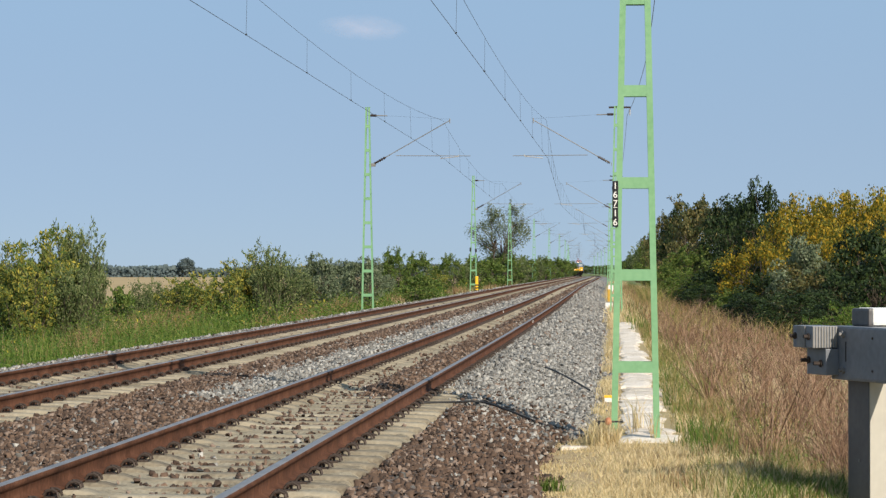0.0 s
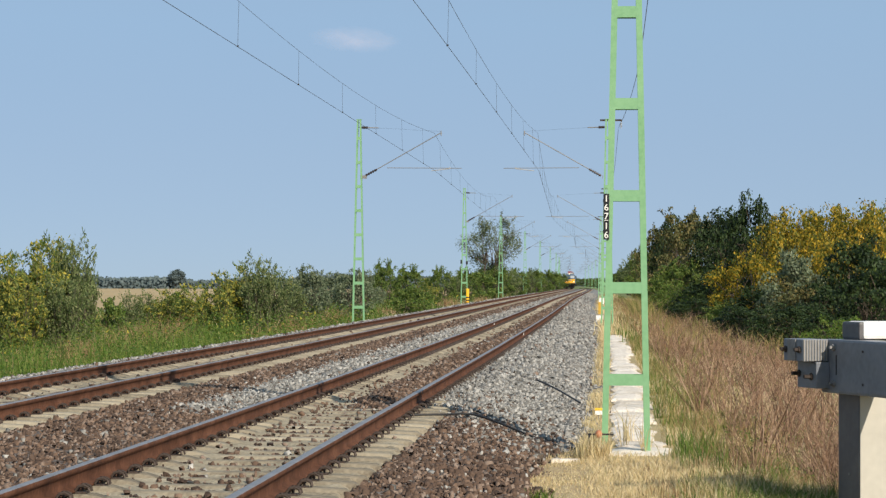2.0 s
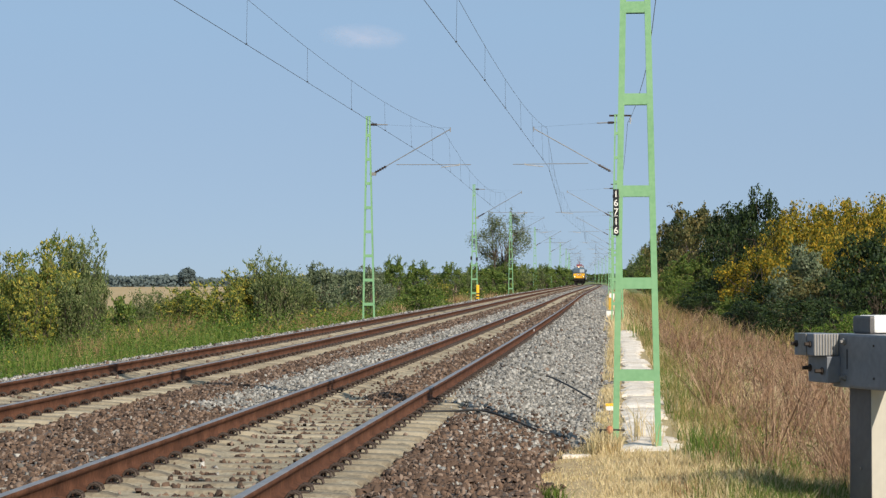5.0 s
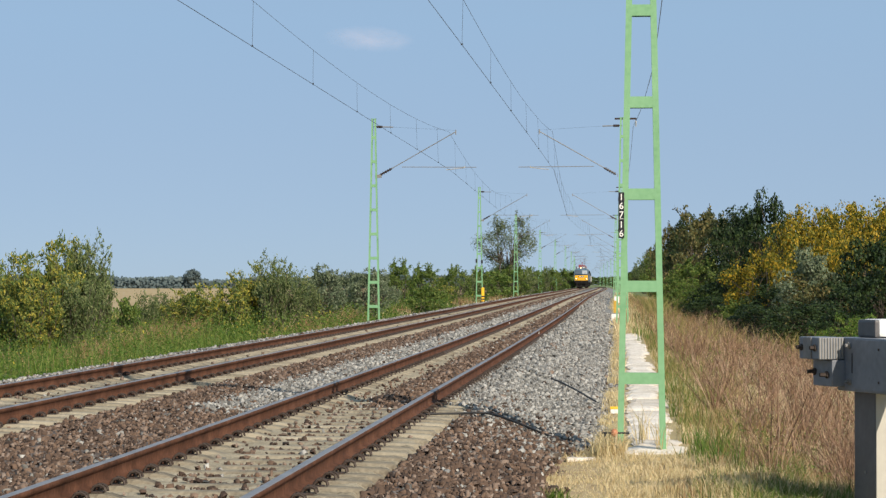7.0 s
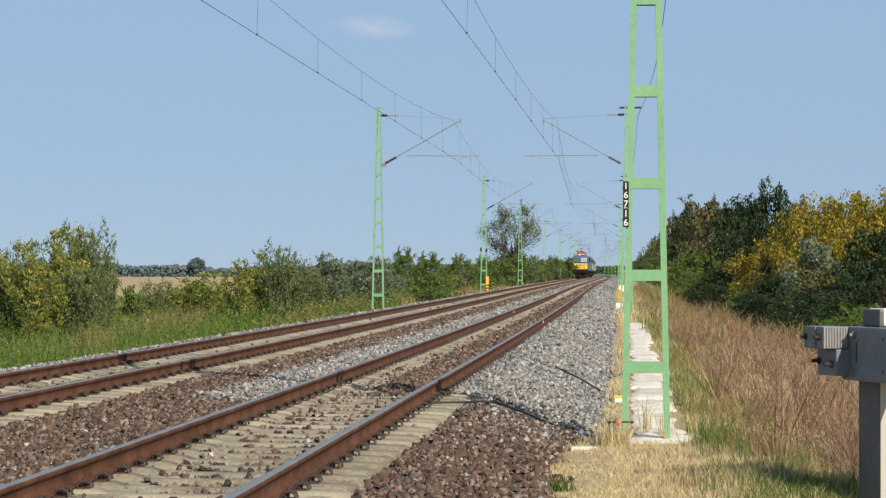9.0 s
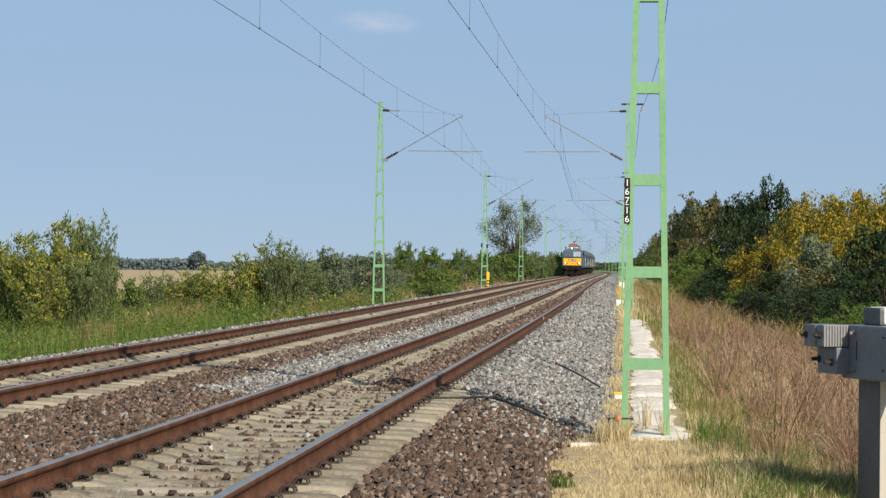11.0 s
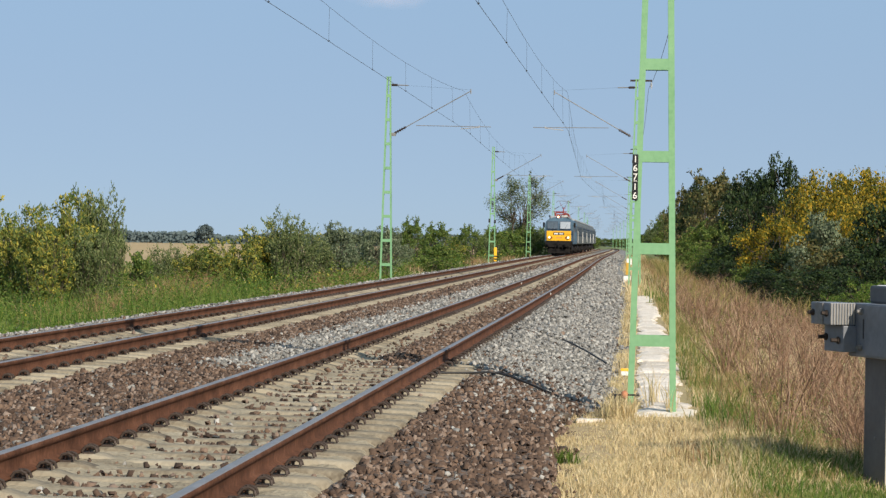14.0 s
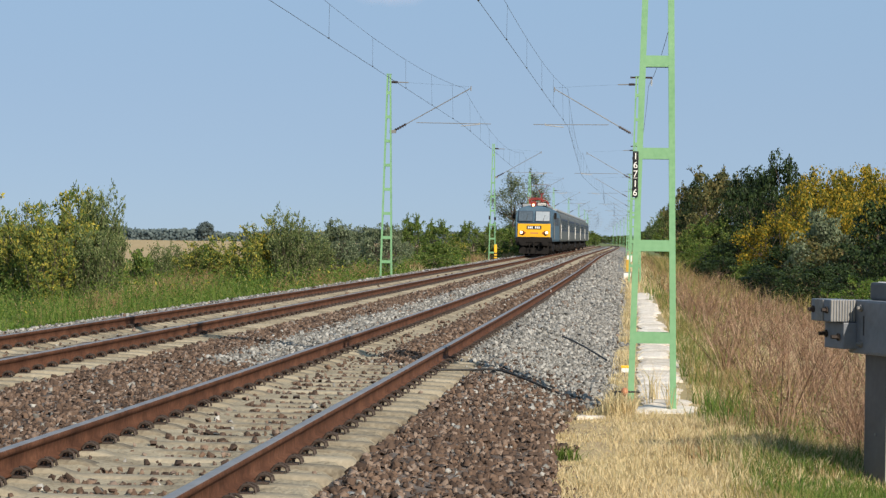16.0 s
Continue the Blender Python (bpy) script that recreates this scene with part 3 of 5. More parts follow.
def number_plate(m):
    """Black plate with white digits, clamped to the mast's leg."""
    p = part("number_plate", boxes((-0.245, -0.183, -0.088, -0.078, 1.80, 2.29), bevel=0.003), M["plate_black"], m, "black number plate with white digits")
    for z in (1.87, 2.20):
        part("clamp", boxes((-0.25, -0.178, -0.08, 0.02, z, z + 0.03)), M["galv"], p)
    for i, ch in enumerate("16716"):
        cu = bpy.data.curves.new("digit", "FONT")
        cu.body, cu.size, cu.align_x = ch, 0.098, "CENTER"
        cu.extrude, cu.offset = 0.001, 0.0008
        tmp = new("digit", cu)
        me = bpy.data.meshes.new_from_object(tmp)
        bpy.data.objects.remove(tmp)
        me.materials.append(M["white"])
        d = part("digit", me, None, p)
        d.matrix_basis = pose(-0.214, -0.0905, 2.205 - 0.094 * i - (0.012 if i > 2 else 0), 90, 0, 0)
    part("digit_bar", boxes((-0.235, -0.193, -0.092, -0.0885, 2.002, 2.008)), M["white"], p)


number_plate(MASTS["r", MAST_Y[1]])


def wire(points, r=0.008, n=4):
    v, f = tube(points, r, n)
    return mesh_np("wire", v, f, M["wire"], smooth=True)


def overhead(x, stagger, label):
    o = empty("overhead_line", label, "overhead wire")
    cy, cz, my, mz = [], [], [], []
    ys = np.arange(MAST_Y[0], MAST_Y[-1] + 0.1, 2.5)
    ph = (ys - MAST_Y[0]) / 70.0
    k, s = np.floor(ph), ph - np.floor(ph)
    zig = stagger * np.where(k % 2 == 0, 1 - 2 * s, 2 * s - 1)
    xs = x + bend(ys) + zig
    # the wires rise towards the level crossing
    rise = 0.30 * np.clip((95.2 - ys) / 70.0, 0, 1) + dip(ys)
    zc = 5.86 - 0.03 * 4 * s * (1 - s) + rise
    zm = 7.42 - 0.80 * 4 * s * (1 - s) + rise
    part("contact_wire", wire(np.stack([xs, ys, zc], -1), 0.0068), None, o)
    part("messenger_wire", wire(np.stack([x + bend(ys) + 0.85 * zig, ys, zm], -1), 0.0052), None, o)
    for y0 in MAST_Y[:-1]:
        for j in range(8):
            y = y0 + 4.1 + 8.6 * j
            xx, a, b = np.interp(y, ys, xs), np.interp(y, ys, zc), np.interp(y, ys, zm)
            part("dropper", rods(((xx, y, a - 0.01), (xx + (x + float(bend(y)) - xx) * 0.15, y, b), 0.0032), ((xx - 0.02, y, a), (xx + 0.02, y, a + 0.02), 0.014), n=4), M["wire"], o)
    return o


overhead(T1, 0.36, "contact wire and messenger with droppers over the near track")
overhead(T2, 0.36, "contact wire and messenger with droppers over the far track")


def feeder():
    pts = []
    for a, b in zip(MAST_Y[:-1], MAST_Y[1:]):
        for s in np.linspace(0, 1, 16, endpoint=False):
            y = a + (b - a) * s
            x0 = RIGHT_X - 0.25 + 0.55 + float(bend(y))
            pts.append((x0 + (0.25 if y < 60 else 0.25 * max(0, 1 - (y - 60) / 30)), y, 7.57 - 0.80 * 4 * s * (1 - s) + float(dip(y))))
    tagged(new("feeder_wire", wire(pts, 0.0075)), "thin dark feeder wire sagging from mast to mast", "wire")


feeder()

# ---------------------------------------------------------------- train
M["blue"] = material("faded_blue_body_paint", [(0.05, 0.095, 0.14), (0.063, 0.115, 0.165), (0.08, 0.135, 0.19)], 0.55, 1.2, 0.03, spec=0.2)
M["train_yellow"] = material("yellow_front_paint", [(0.72, 0.36, 0.015), (0.80, 0.43, 0.02)], 0.4, 2, 0.02)
M["glass"] = material("dark_windscreen_glass", [(0.06, 0.08, 0.10), (0.10, 0.13, 0.16)], 0.06, 1, 0.0, spec=0.9)
# pale base colour stands in for sky mirrored in the right windscreen
M["sky_pane"] = material("sky_tinted_windscreen", [(0.30, 0.34, 0.38), (0.38, 0.42, 0.46)], 0.1, 1, 0.0, spec=0.9)
M["under"] = material("dark_underframe", [(0.012, 0.011, 0.011), (0.022, 0.02, 0.019)], 0.85, 4, 0.1, spec=0.1)
M["roof"] = material("grey_roof", [(0.24, 0.26, 0.28), (0.32, 0.34, 0.36)], 0.6, 1, 0.05)
M["red"] = material("red_roof_gear", [(0.20, 0.022, 0.016), (0.27, 0.035, 0.022)], 0.5, 4, 0.03)
M["coach_glass"] = material("dull_coach_glass", [(0.02, 0.025, 0.03), (0.04, 0.05, 0.055)], 0.35, 1, 0.0, spec=0.15)
M["lamp"] = material("lit_headlamp", [(1.0, 0.78, 0.42), (1.0, 0.80, 0.46)], 0.3, 1, 0.0, emit=2.2)
M["coach_blue"] = material("grey_blue_coach_paint", [(0.085, 0.097, 0.10), (0.115, 0.128, 0.13)], 0.6, 0.8, 0.02, spec=0.15)
M["coach_dark"] = material("dark_blue_coach_band", [(0.03, 0.045, 0.075), (0.045, 0.06, 0.095)], 0.6, 0.8, 0.02, spec=0.15)
SECTION = [(-1.40, 1.12), (-1.46, 1.28), (-1.46, 3.12), (-1.36, 3.46), (-1.02, 3.74), (-0.5, 3.86), (0, 3.89), (0.5, 3.86), (1.02, 3.74), (1.36, 3.46), (1.46, 3.12), (1.46, 1.28), (1.40, 1.12)]


def hull(length, rake=0.0, nose=0.0):
    """A vehicle body: the section drawn along its length, with raked and narrowed ends."""
    bm = bmesh.new()
    rings = []
    for sgn, inset, k in ((-1, 0.0, 1 - nose), (-1, 0.4, 1.0), (1, 0.4, 1.0), (1, 0.0, 1 - nose)):
        ring = []
        for x, z in SECTION:
            back = max(0.0, z - 2.65) * rake if inset == 0 else 0.0
            ring.append(bm.verts.new((x * k, sgn * (length / 2 - inset - back), z - (0.16 if inset == 0 and z > 3.8 and nose else 0))))
        rings.append(ring)
    n = len(SECTION)
    for a, b in zip(rings, rings[1:]):
        for i in range(n):
            bm.faces.new((a[i], a[(i + 1) % n], b[(i + 1) % n], b[i]))
    bm.faces.new(rings[0])
    bm.faces.new(rings[-1][::-1])
    bmesh.ops.recalc_face_normals(bm, faces=bm.faces)
    return bm


def wheelset(parent, y, r):
    bm = bmesh.new()
    for s in (-1, 1):
        rod(bm, (s * 0.69, 0, 0), (s * 0.83, 0, 0), r, n=20)
        rod(bm, (s * 0.68, 0, 0), (s * 0.70, 0, 0), r + 0.03, n=20)
    rod(bm, (-0.8, 0, 0), (0.8, 0, 0), 0.09)
    w = part("wheelset", bm, M["under"], parent)
    w.location = (0, y, r)


def bogie(parent, y, base, r):
    b = part("bogie", boxes((-1.12, -0.96, y - base / 2 - 0.7, y + base / 2 + 0.7, 0.55, 0.85), (0.96, 1.12, y - base / 2 - 0.7, y + base / 2 + 0.7, 0.55, 0.85),
                            (-1.1, 1.1, y - 0.25, y + 0.25, 0.5, 0.8), bevel=0.03), M["under"], parent)
    for o in (-base / 2, base / 2):
        wheelset(b, y + o, r)
        for s in (-1, 1):
            part("axle_box", boxes((s * 1.14 - 0.1, s * 1.14 + 0.1, y + o - 0.2, y + o + 0.2, r - 0.18, r + 0.2), bevel=0.03), M["under"], b)
    return b


def buffers(parent, y, sgn):
    for x in (-0.875, 0.875):
        part("buffer", rods(((x, y, 1.05), (x, y + sgn * 0.42, 1.05), 0.10), ((x, y + sgn * 0.40, 1.05), (x, y + sgn * 0.47, 1.05), 0.26), n=16), M["under"], parent)
    part("coupling", rods(((0, y, 1.03), (0, y + sgn * 0.35, 1.0), 0.06), ((0, y + sgn * 0.32, 1.02), (0, y + sgn * 0.3, 0.55), 0.05), ((-0.35, y + sgn * 0.1, 0.95), (-0.33, y + sgn * 0.2, 0.5), 0.03), ((0.4, y + sgn * 0.1, 0.95), (0.38, y + sgn * 0.2, 0.5), 0.03)), M["under"], parent)


LOCO_L = 19.5


def locomotive():
    e = empty("electric_locomotive", "blue electric locomotive with a yellow front and lit headlamps", "locomotive")
    L, F = LOCO_L, -LOCO_L / 2
    body = part("body", hull(L, rake=0.20, nose=0.04), M["blue"], e)
    # front, from below: beam, yellow field, windscreens
    part("buffer_beam", boxes((-1.38, 1.38, F + 0.02, F + 0.5, 0.78, 1.34), bevel=0.03), M["under"], e)
    part("snow_plough", boxes((-1.15, 1.15, F + 0.15, F + 0.4, 0.16, 0.62), (-0.9, -0.7, F + 0.2, F + 0.5, 0.5, 0.9), (0.7, 0.9, F + 0.2, F + 0.5, 0.5, 0.9), bevel=0.02), M["under"], e)
    y = part("yellow_panel", boxes((-1.27, 1.27, F - 0.035, F + 0.02, 1.45, 2.48), bevel=0.03), M["train_yellow"], e, "yellow front panel")
    part("lower_sill", boxes((-1.41, 1.41, F - 0.05, F + 0.02, 1.05, 1.43), bevel=0.02), M["under"], e)
    for x in (-0.98, 0.98):
        h = part("headlamp", rods(((x, F - 0.03, 1.80), (x, F - 0.10, 1.80), 0.15), n=20), M["orange"], e)
        part("rim", rods(((x * 0.93, F - 0.03, 1.76), (x * 0.93, F - 0.06, 1.76), 0.19), n=20), M["under"], h)
        part("lens", rods(((x - 0.0, F - 0.10, 1.80), (x, F - 0.125, 1.80), 0.10), n=20), M["lamp"], h, "lit white headlamp lens")
        part("tail_lamp", rods(((x * 0.72, F - 0.03, 1.77), (x * 0.72, F - 0.08, 1.77), 0.07), n=12), M["red"], e)
    p = part("number_board", boxes((-0.56, 0.56, F - 0.07, F - 0.03, 2.06, 2.32)), M["plate_black"], e, "black number board with pale marks")
    for i, w in enumerate((0.12, 0.12, 0.12, 0.0, 0.12, 0.12, 0.12)):
        if w:
            part("mark", boxes((-0.47 + i * 0.135, -0.47 + i * 0.135 + w - 0.02, F - 0.078, F - 0.068, 2.11, 2.27)), M["white"], p)
    part("lettering_bar", boxes((-0.28, 0.32, F - 0.042, F - 0.034, 1.72, 1.80)), M["orange"], y, "orange lettering bar")
    part("grab_rail", rods(((-1.2, F - 0.10, 2.54), (1.2, F - 0.10, 2.54), 0.018), *[((x, F, 2.54), (x, F - 0.10, 2.54), 0.014) for x in (-1.1, 0.0, 1.1)]), M["under"], e)
    for x, mat, lb in ((-0.66, M["glass"], "dark windscreen"), (0.66, M["sky_pane"], "windscreen painted pale as reflected sky")):
        bm = boxes((x - 0.575, x + 0.575, -0.03, 0.03, -0.42, 0.42), bevel=0.02)
        fr = part("window_frame", bm, M["coach_dark"], e)
        fr.matrix_basis = pose(0, F + 0.078, 3.06, -11.3, 0, 0)
        gl = part("pane", boxes((x - 0.525, x + 0.525, -0.042, -0.03, -0.37, 0.37)), mat, fr, lb)
        part("wiper", rods(((x, -0.05, -0.42), (x + 0.18, -0.06, 0.1), 0.015)), M["black"], fr)
    # top lamp and roof gear; the rear pantograph is raised, the front one folded
    t = part("top_lamp", boxes((-0.28, 0.10, F + 0.30, F + 0.75, 3.80, 4.22), bevel=0.04), M["red"], e)
    part("lens", rods(((-0.09, F + 0.24, 3.93), (-0.09, F + 0.31, 3.93), 0.10), n=16), M["lamp"], t, "lit top lamp")
    v = part("roof_vent", boxes((0.16, 0.92, F + 0.9, F + 1.6, 3.82, 4.16), bevel=0.03), M["under"], e)
    part("louvre", boxes(*[(0.22, 0.86, F + 0.885, F + 0.90, 3.92 + 0.07 * i, 3.96 + 0.07 * i) for i in range(3)]), M["white"], v, "pale louvres")
    part("roof_hatch", boxes((-1.0, 1.0, F + 1.2, F + 4.2, 3.8, 4.02), (-0.9, 0.9, F + 5, -F - 2.0, 3.82, 4.02), bevel=0.05), M["roof"], e)
    part("air_horn", rods(((-1.0, F + 0.5, 4.02), (-1.0, F + 0.95, 4.04), 0.10, 0.06), ((-0.98, F + 0.7, 3.6), (-0.98, F + 0.7, 4.0), 0.04)), M["under"], e)
    arch = [(-0.60, 4.34), (0.0, 4.42), (0.55, 4.38), (0.90, 4.24), (1.06, 3.90)]
    part("roof_bus", rods(*[((a[0], F + 2.6, a[1]), (b[0], F + 2.6, b[1]), 0.05) for a, b in zip(arch, arch[1:])]), M["red"], e, "red high-voltage roof bus")
    part("roof_insulator", rods(*[((x, F + yy, 4.0), (x, F + yy, 4.36), 0.07) for x in (-0.5, 0.5) for yy in (2.6, 4.2)]), M["red"], e)
    fp = part("folded_pantograph", boxes((-0.6, 0.6, F + 2.7, F + 2.8, 4.36, 4.43), (-0.6, 0.6, F + 4.2, F + 4.3, 4.36, 4.43), (-0.6, -0.53, F + 2.7, F + 4.3, 4.36, 4.43), (0.53, 0.6, F + 2.7, F + 4.3, 4.36, 4.43)), M["red"], e)
    part("folded_arm", rods(((-0.4, F + 2.9, 4.46), (-0.1, F + 4.6, 4.50), 0.03), ((0.4, F + 2.9, 4.46), (0.1, F + 4.6, 4.50), 0.03), ((-0.7, F + 3.0, 4.52), (0.7, F + 3.0, 4.52), 0.03)), M["red"], fp)
    P = F + 13.6
    pan = part("pantograph", boxes((-0.55, 0.55, P, P + 0.1, 4.30, 4.37), (-0.55, 0.55, P + 1.5, P + 1.6, 4.30, 4.37), (-0.55, -0.48, P, P + 1.6, 4.30, 4.37), (0.48, 0.55, P, P + 1.6, 4.30, 4.37)), M["red"], e)
    part("roof_insulator", rods(*[((x, P + yy, 4.0), (x, P + yy, 4.3), 0.07) for x in (-0.5, 0.5) for yy in (0.05, 1.55)]), M["red"], pan)
    part("lower_arm", rods(((0, P + 0.1, 4.38), (0, P + 1.5, 5.08), 0.055), ((-0.2, P + 1.5, 5.08), (0.2, P + 1.5, 5.08), 0.045)), M["red"], pan)
    part("upper_arm", rods(((-0.10, P + 1.5, 5.08), (-0.48, P + 0.4, 5.80), 0.018), ((0.10, P + 1.5, 5.08), (0.48, P + 0.4, 5.80), 0.018)), M["red"], pan)
    part("collector_head", rods(((-0.60, P + 0.3, 5.82), (0.60, P + 0.3, 5.82), 0.028), ((-0.60, P + 0.55, 5.82), (0.60, P + 0.55, 5.82), 0.028), ((-0.60, P + 0.3, 5.82), (-0.78, P + 0.3, 5.66), 0.024), ((0.60, P + 0.3, 5.82), (0.78, P + 0.3, 5.66), 0.024)), M["galv"], pan)
    # sides: stripe, doors, windows, handrails, mirrors
    for s in (-1, 1):
        for yy in (F + 1.55, -F - 2.25):
            d = part("cab_door", boxes((s * 1.465 - 0.012, s * 1.465 + 0.012, yy, yy + 0.7, 1.35, 3.08)), M["coach_blue"], e, "grey cab door")
            part("door_window", boxes((s * 1.48 - 0.006, s * 1.48 + 0.006, yy + 0.12, yy + 0.58, 2.4, 3.0)), M["coach_glass"], d)
            part("handrail", rods(((s * 1.53, yy - 0.08, 1.3), (s * 1.53, yy - 0.08, 2.6), 0.02)), M["galv"], d)
        for i in range(4):
            g = part("grille", boxes((s * 1.465 - 0.01, s * 1.465 + 0.01, -5.4 + i * 2.9, -3.4 + i * 2.9, 2.4, 3.05)), M["coach_dark"], e)
            for j in range(5):
                part("slat", boxes((s * 1.475 - 0.012, s * 1.475 + 0.012, -5.38 + i * 2.9, -3.42 + i * 2.9, 2.44 + j * 0.12, 2.48 + j * 0.12)), M["coach_blue"], g)
        mi = part("mirror", boxes((s * 1.60 - 0.1, s * 1.60 + 0.1, F + 0.75, F + 0.82, 2.85, 3.35), bevel=0.02), M["under"], e)
        part("mirror_arm", rods(((s * 1.42, F + 0.8, 3.1), (s * 1.55, F + 0.79, 3.1), 0.02)), M["under"], mi)
        part("step", boxes((s * 1.38 - 0.1, s * 1.38 + 0.1, F + 1.6, F + 2.2, 0.5, 0.54), (s * 1.38 - 0.1, s * 1.38 + 0.1, F + 1.6, F + 2.2, 0.85, 0.89)), M["under"], e)
    part("equipment_box", boxes((-1.2, 1.2, -2.2, 2.2, 0.35, 1.12), bevel=0.05), M["under"], e)
    bogie(e, -5.2, 4.0, 0.61)
    bogie(e, 5.2, 4.0, 0.61)
    buffers(e, F, -1)
    buffers(e, -F, 1)
    return e


COACH_L = 24.5


def coach():
    e = empty("passenger_coach", "grey-blue passenger coach with a dark window band", "railway coach", group="coaches of the train")
    L = COACH_L - 0.7
    part("body", hull(L), M["coach_blue"], e)
    for yy in (-L / 2 - 0.012, L / 2 + 0.012):
        part("end_wall", boxes((-1.42, 1.42, yy - 0.01, yy + 0.01, 1.15, 3.3)), M["under"], e, "dark end wall")
    part("roof_panel", boxes((-1.1, 1.1, -L / 2 + 0.3, L / 2 - 0.3, 3.74, 3.93), bevel=0.05), M["roof"], e)
    part("gangway", boxes((-0.6, 0.6, -L / 2 - 0.3, -L / 2 + 0.05, 1.2, 3.4), bevel=0.05), M["black"], e)
    part("gangway", boxes((-0.6, 0.6, L / 2 - 0.05, L / 2 + 0.3, 1.2, 3.4), bevel=0.05), M["black"], e)
    for s in (-1, 1):
        part("window_band", boxes((s * 1.463 - 0.006, s * 1.463 + 0.006, -L / 2 + 1.5, L / 2 - 1.5, 2.02, 3.12)), M["coach_dark"], e)
        for i in range(11):
            y = -L / 2 + 2.1 + i * (L - 4.2) / 10.99
            w = part("window", boxes((s * 1.472 - 0.008, s * 1.472 + 0.008, y, y + 1.25, 2.12, 3.0)), M["coach_dark"], e)
            part("pane", boxes((s * 1.482 - 0.006, s * 1.482 + 0.006, y + 0.06, y + 1.19, 2.18, 2.94)), M["coach_glass"], w)
        for y in (-L / 2 + 0.35, L / 2 - 1.15):
            d = part("door", boxes((s * 1.466 - 0.012, s * 1.466 + 0.012, y, y + 0.8, 1.2, 3.2)), M["coach_blue"], e)
            part("door_window", boxes((s * 1.482 - 0.006, s * 1.482 + 0.006, y + 0.15, y + 0.65, 2.2, 3.0)), M["coach_glass"], d)
            part("handrail", rods(((s * 1.52, y - 0.06, 1.3), (s * 1.52, y - 0.06, 2.6), 0.016)), M["white"], d)
        part("step", boxes((s * 1.38 - 0.1, s * 1.38 + 0.1, -L / 2 + 0.4, -L / 2 + 1.1, 0.5, 0.54)), M["under"], e)
    part("equipment_box", boxes((-1.2, 1.2, -3.4, 2.2, 0.45, 1.12), bevel=0.05), M["under"], e)
    bogie(e, -8.6, 2.5, 0.46)
    bogie(e, 8.6, 2.5, 0.46)
    buffers(e, -L / 2, -1)
    buffers(e, L / 2, 1)
    return e


LOCO = locomotive()
COACHES = [coach()]
COACHES += [copy_thing(COACHES[0], Matrix.Identity(4)) for i in range(4)]


def train_pose(y):
    slope = float(bend(y + 6) - bend(y - 6)) / 12
    return pose(*on_line(T2, y), 0, 0, -math.degrees(math.atan(slope)))


FRONT_0, SPEED = 680.0, 31.19


def motions():
    """The train comes on at a steady speed along the far track."""
    times = [0.5 * i for i in range(33)]
    walk(LOCO, [(t, train_pose(FRONT_0 - SPEED * t + LOCO_L / 2)) for t in times])
    for i, c in enumerate(COACHES):
        walk(c, [(t, train_pose(FRONT_0 - SPEED * t + LOCO_L + 0.6 + COACH_L * (i + 0.5))) for t in times])

# ---------------------------------------------------------------- plants
def leaves(c, size, droop=0.3, aspect=0.5, facing=None):
    """Kite-shaped leaves at the centres c; facing gives the way that each blade roughly faces."""
    n = len(c)
    if facing is None:
        d = rng.normal(size=(n, 3))
        d[:, 2] = d[:, 2] * 0.7 - droop
        d /= np.linalg.norm(d, axis=1)[:, None]
        s = np.cross(d, rng.normal(size=(n, 3)))
    else:
        w = facing + rng.normal(0, 0.45, (n, 3))
        w /= np.linalg.norm(w, axis=1)[:, None] + 1e-9
        d = np.cross(w, rng.normal(size=(n, 3)))
        d /= np.linalg.norm(d, axis=1)[:, None] + 1e-9
        s = np.cross(w, d)
    s /= np.linalg.norm(s, axis=1)[:, None] + 1e-9
    L = (np.broadcast_to(size, (n,)) * rng.uniform(0.6, 1.3, n))[:, None]
    up = np.cross(s, d) * L * 0.08
    v = np.stack([c - d * L * 0.5, c + s * L * aspect * 0.5 + up, c + d * L * 0.5, c - s * L * aspect * 0.5 + up], 1).reshape(-1, 3)
    f = np.arange(n)[:, None] * 4 + np.arange(4)[None]
    return v, f


def limb_path(a, b, wob, n=5):
    a, b = np.asarray(a, float), np.asarray(b, float)
    t = np.linspace(0, 1, n)[:, None]
    p = a + (b - a) * t + rng.normal(0, wob, (n, 3)) * np.sin(t * np.pi)
    p[:, 2] += 0.12 * np.linalg.norm(b - a) * (t[:, 0] - t[:, 0] ** 2)
    return p


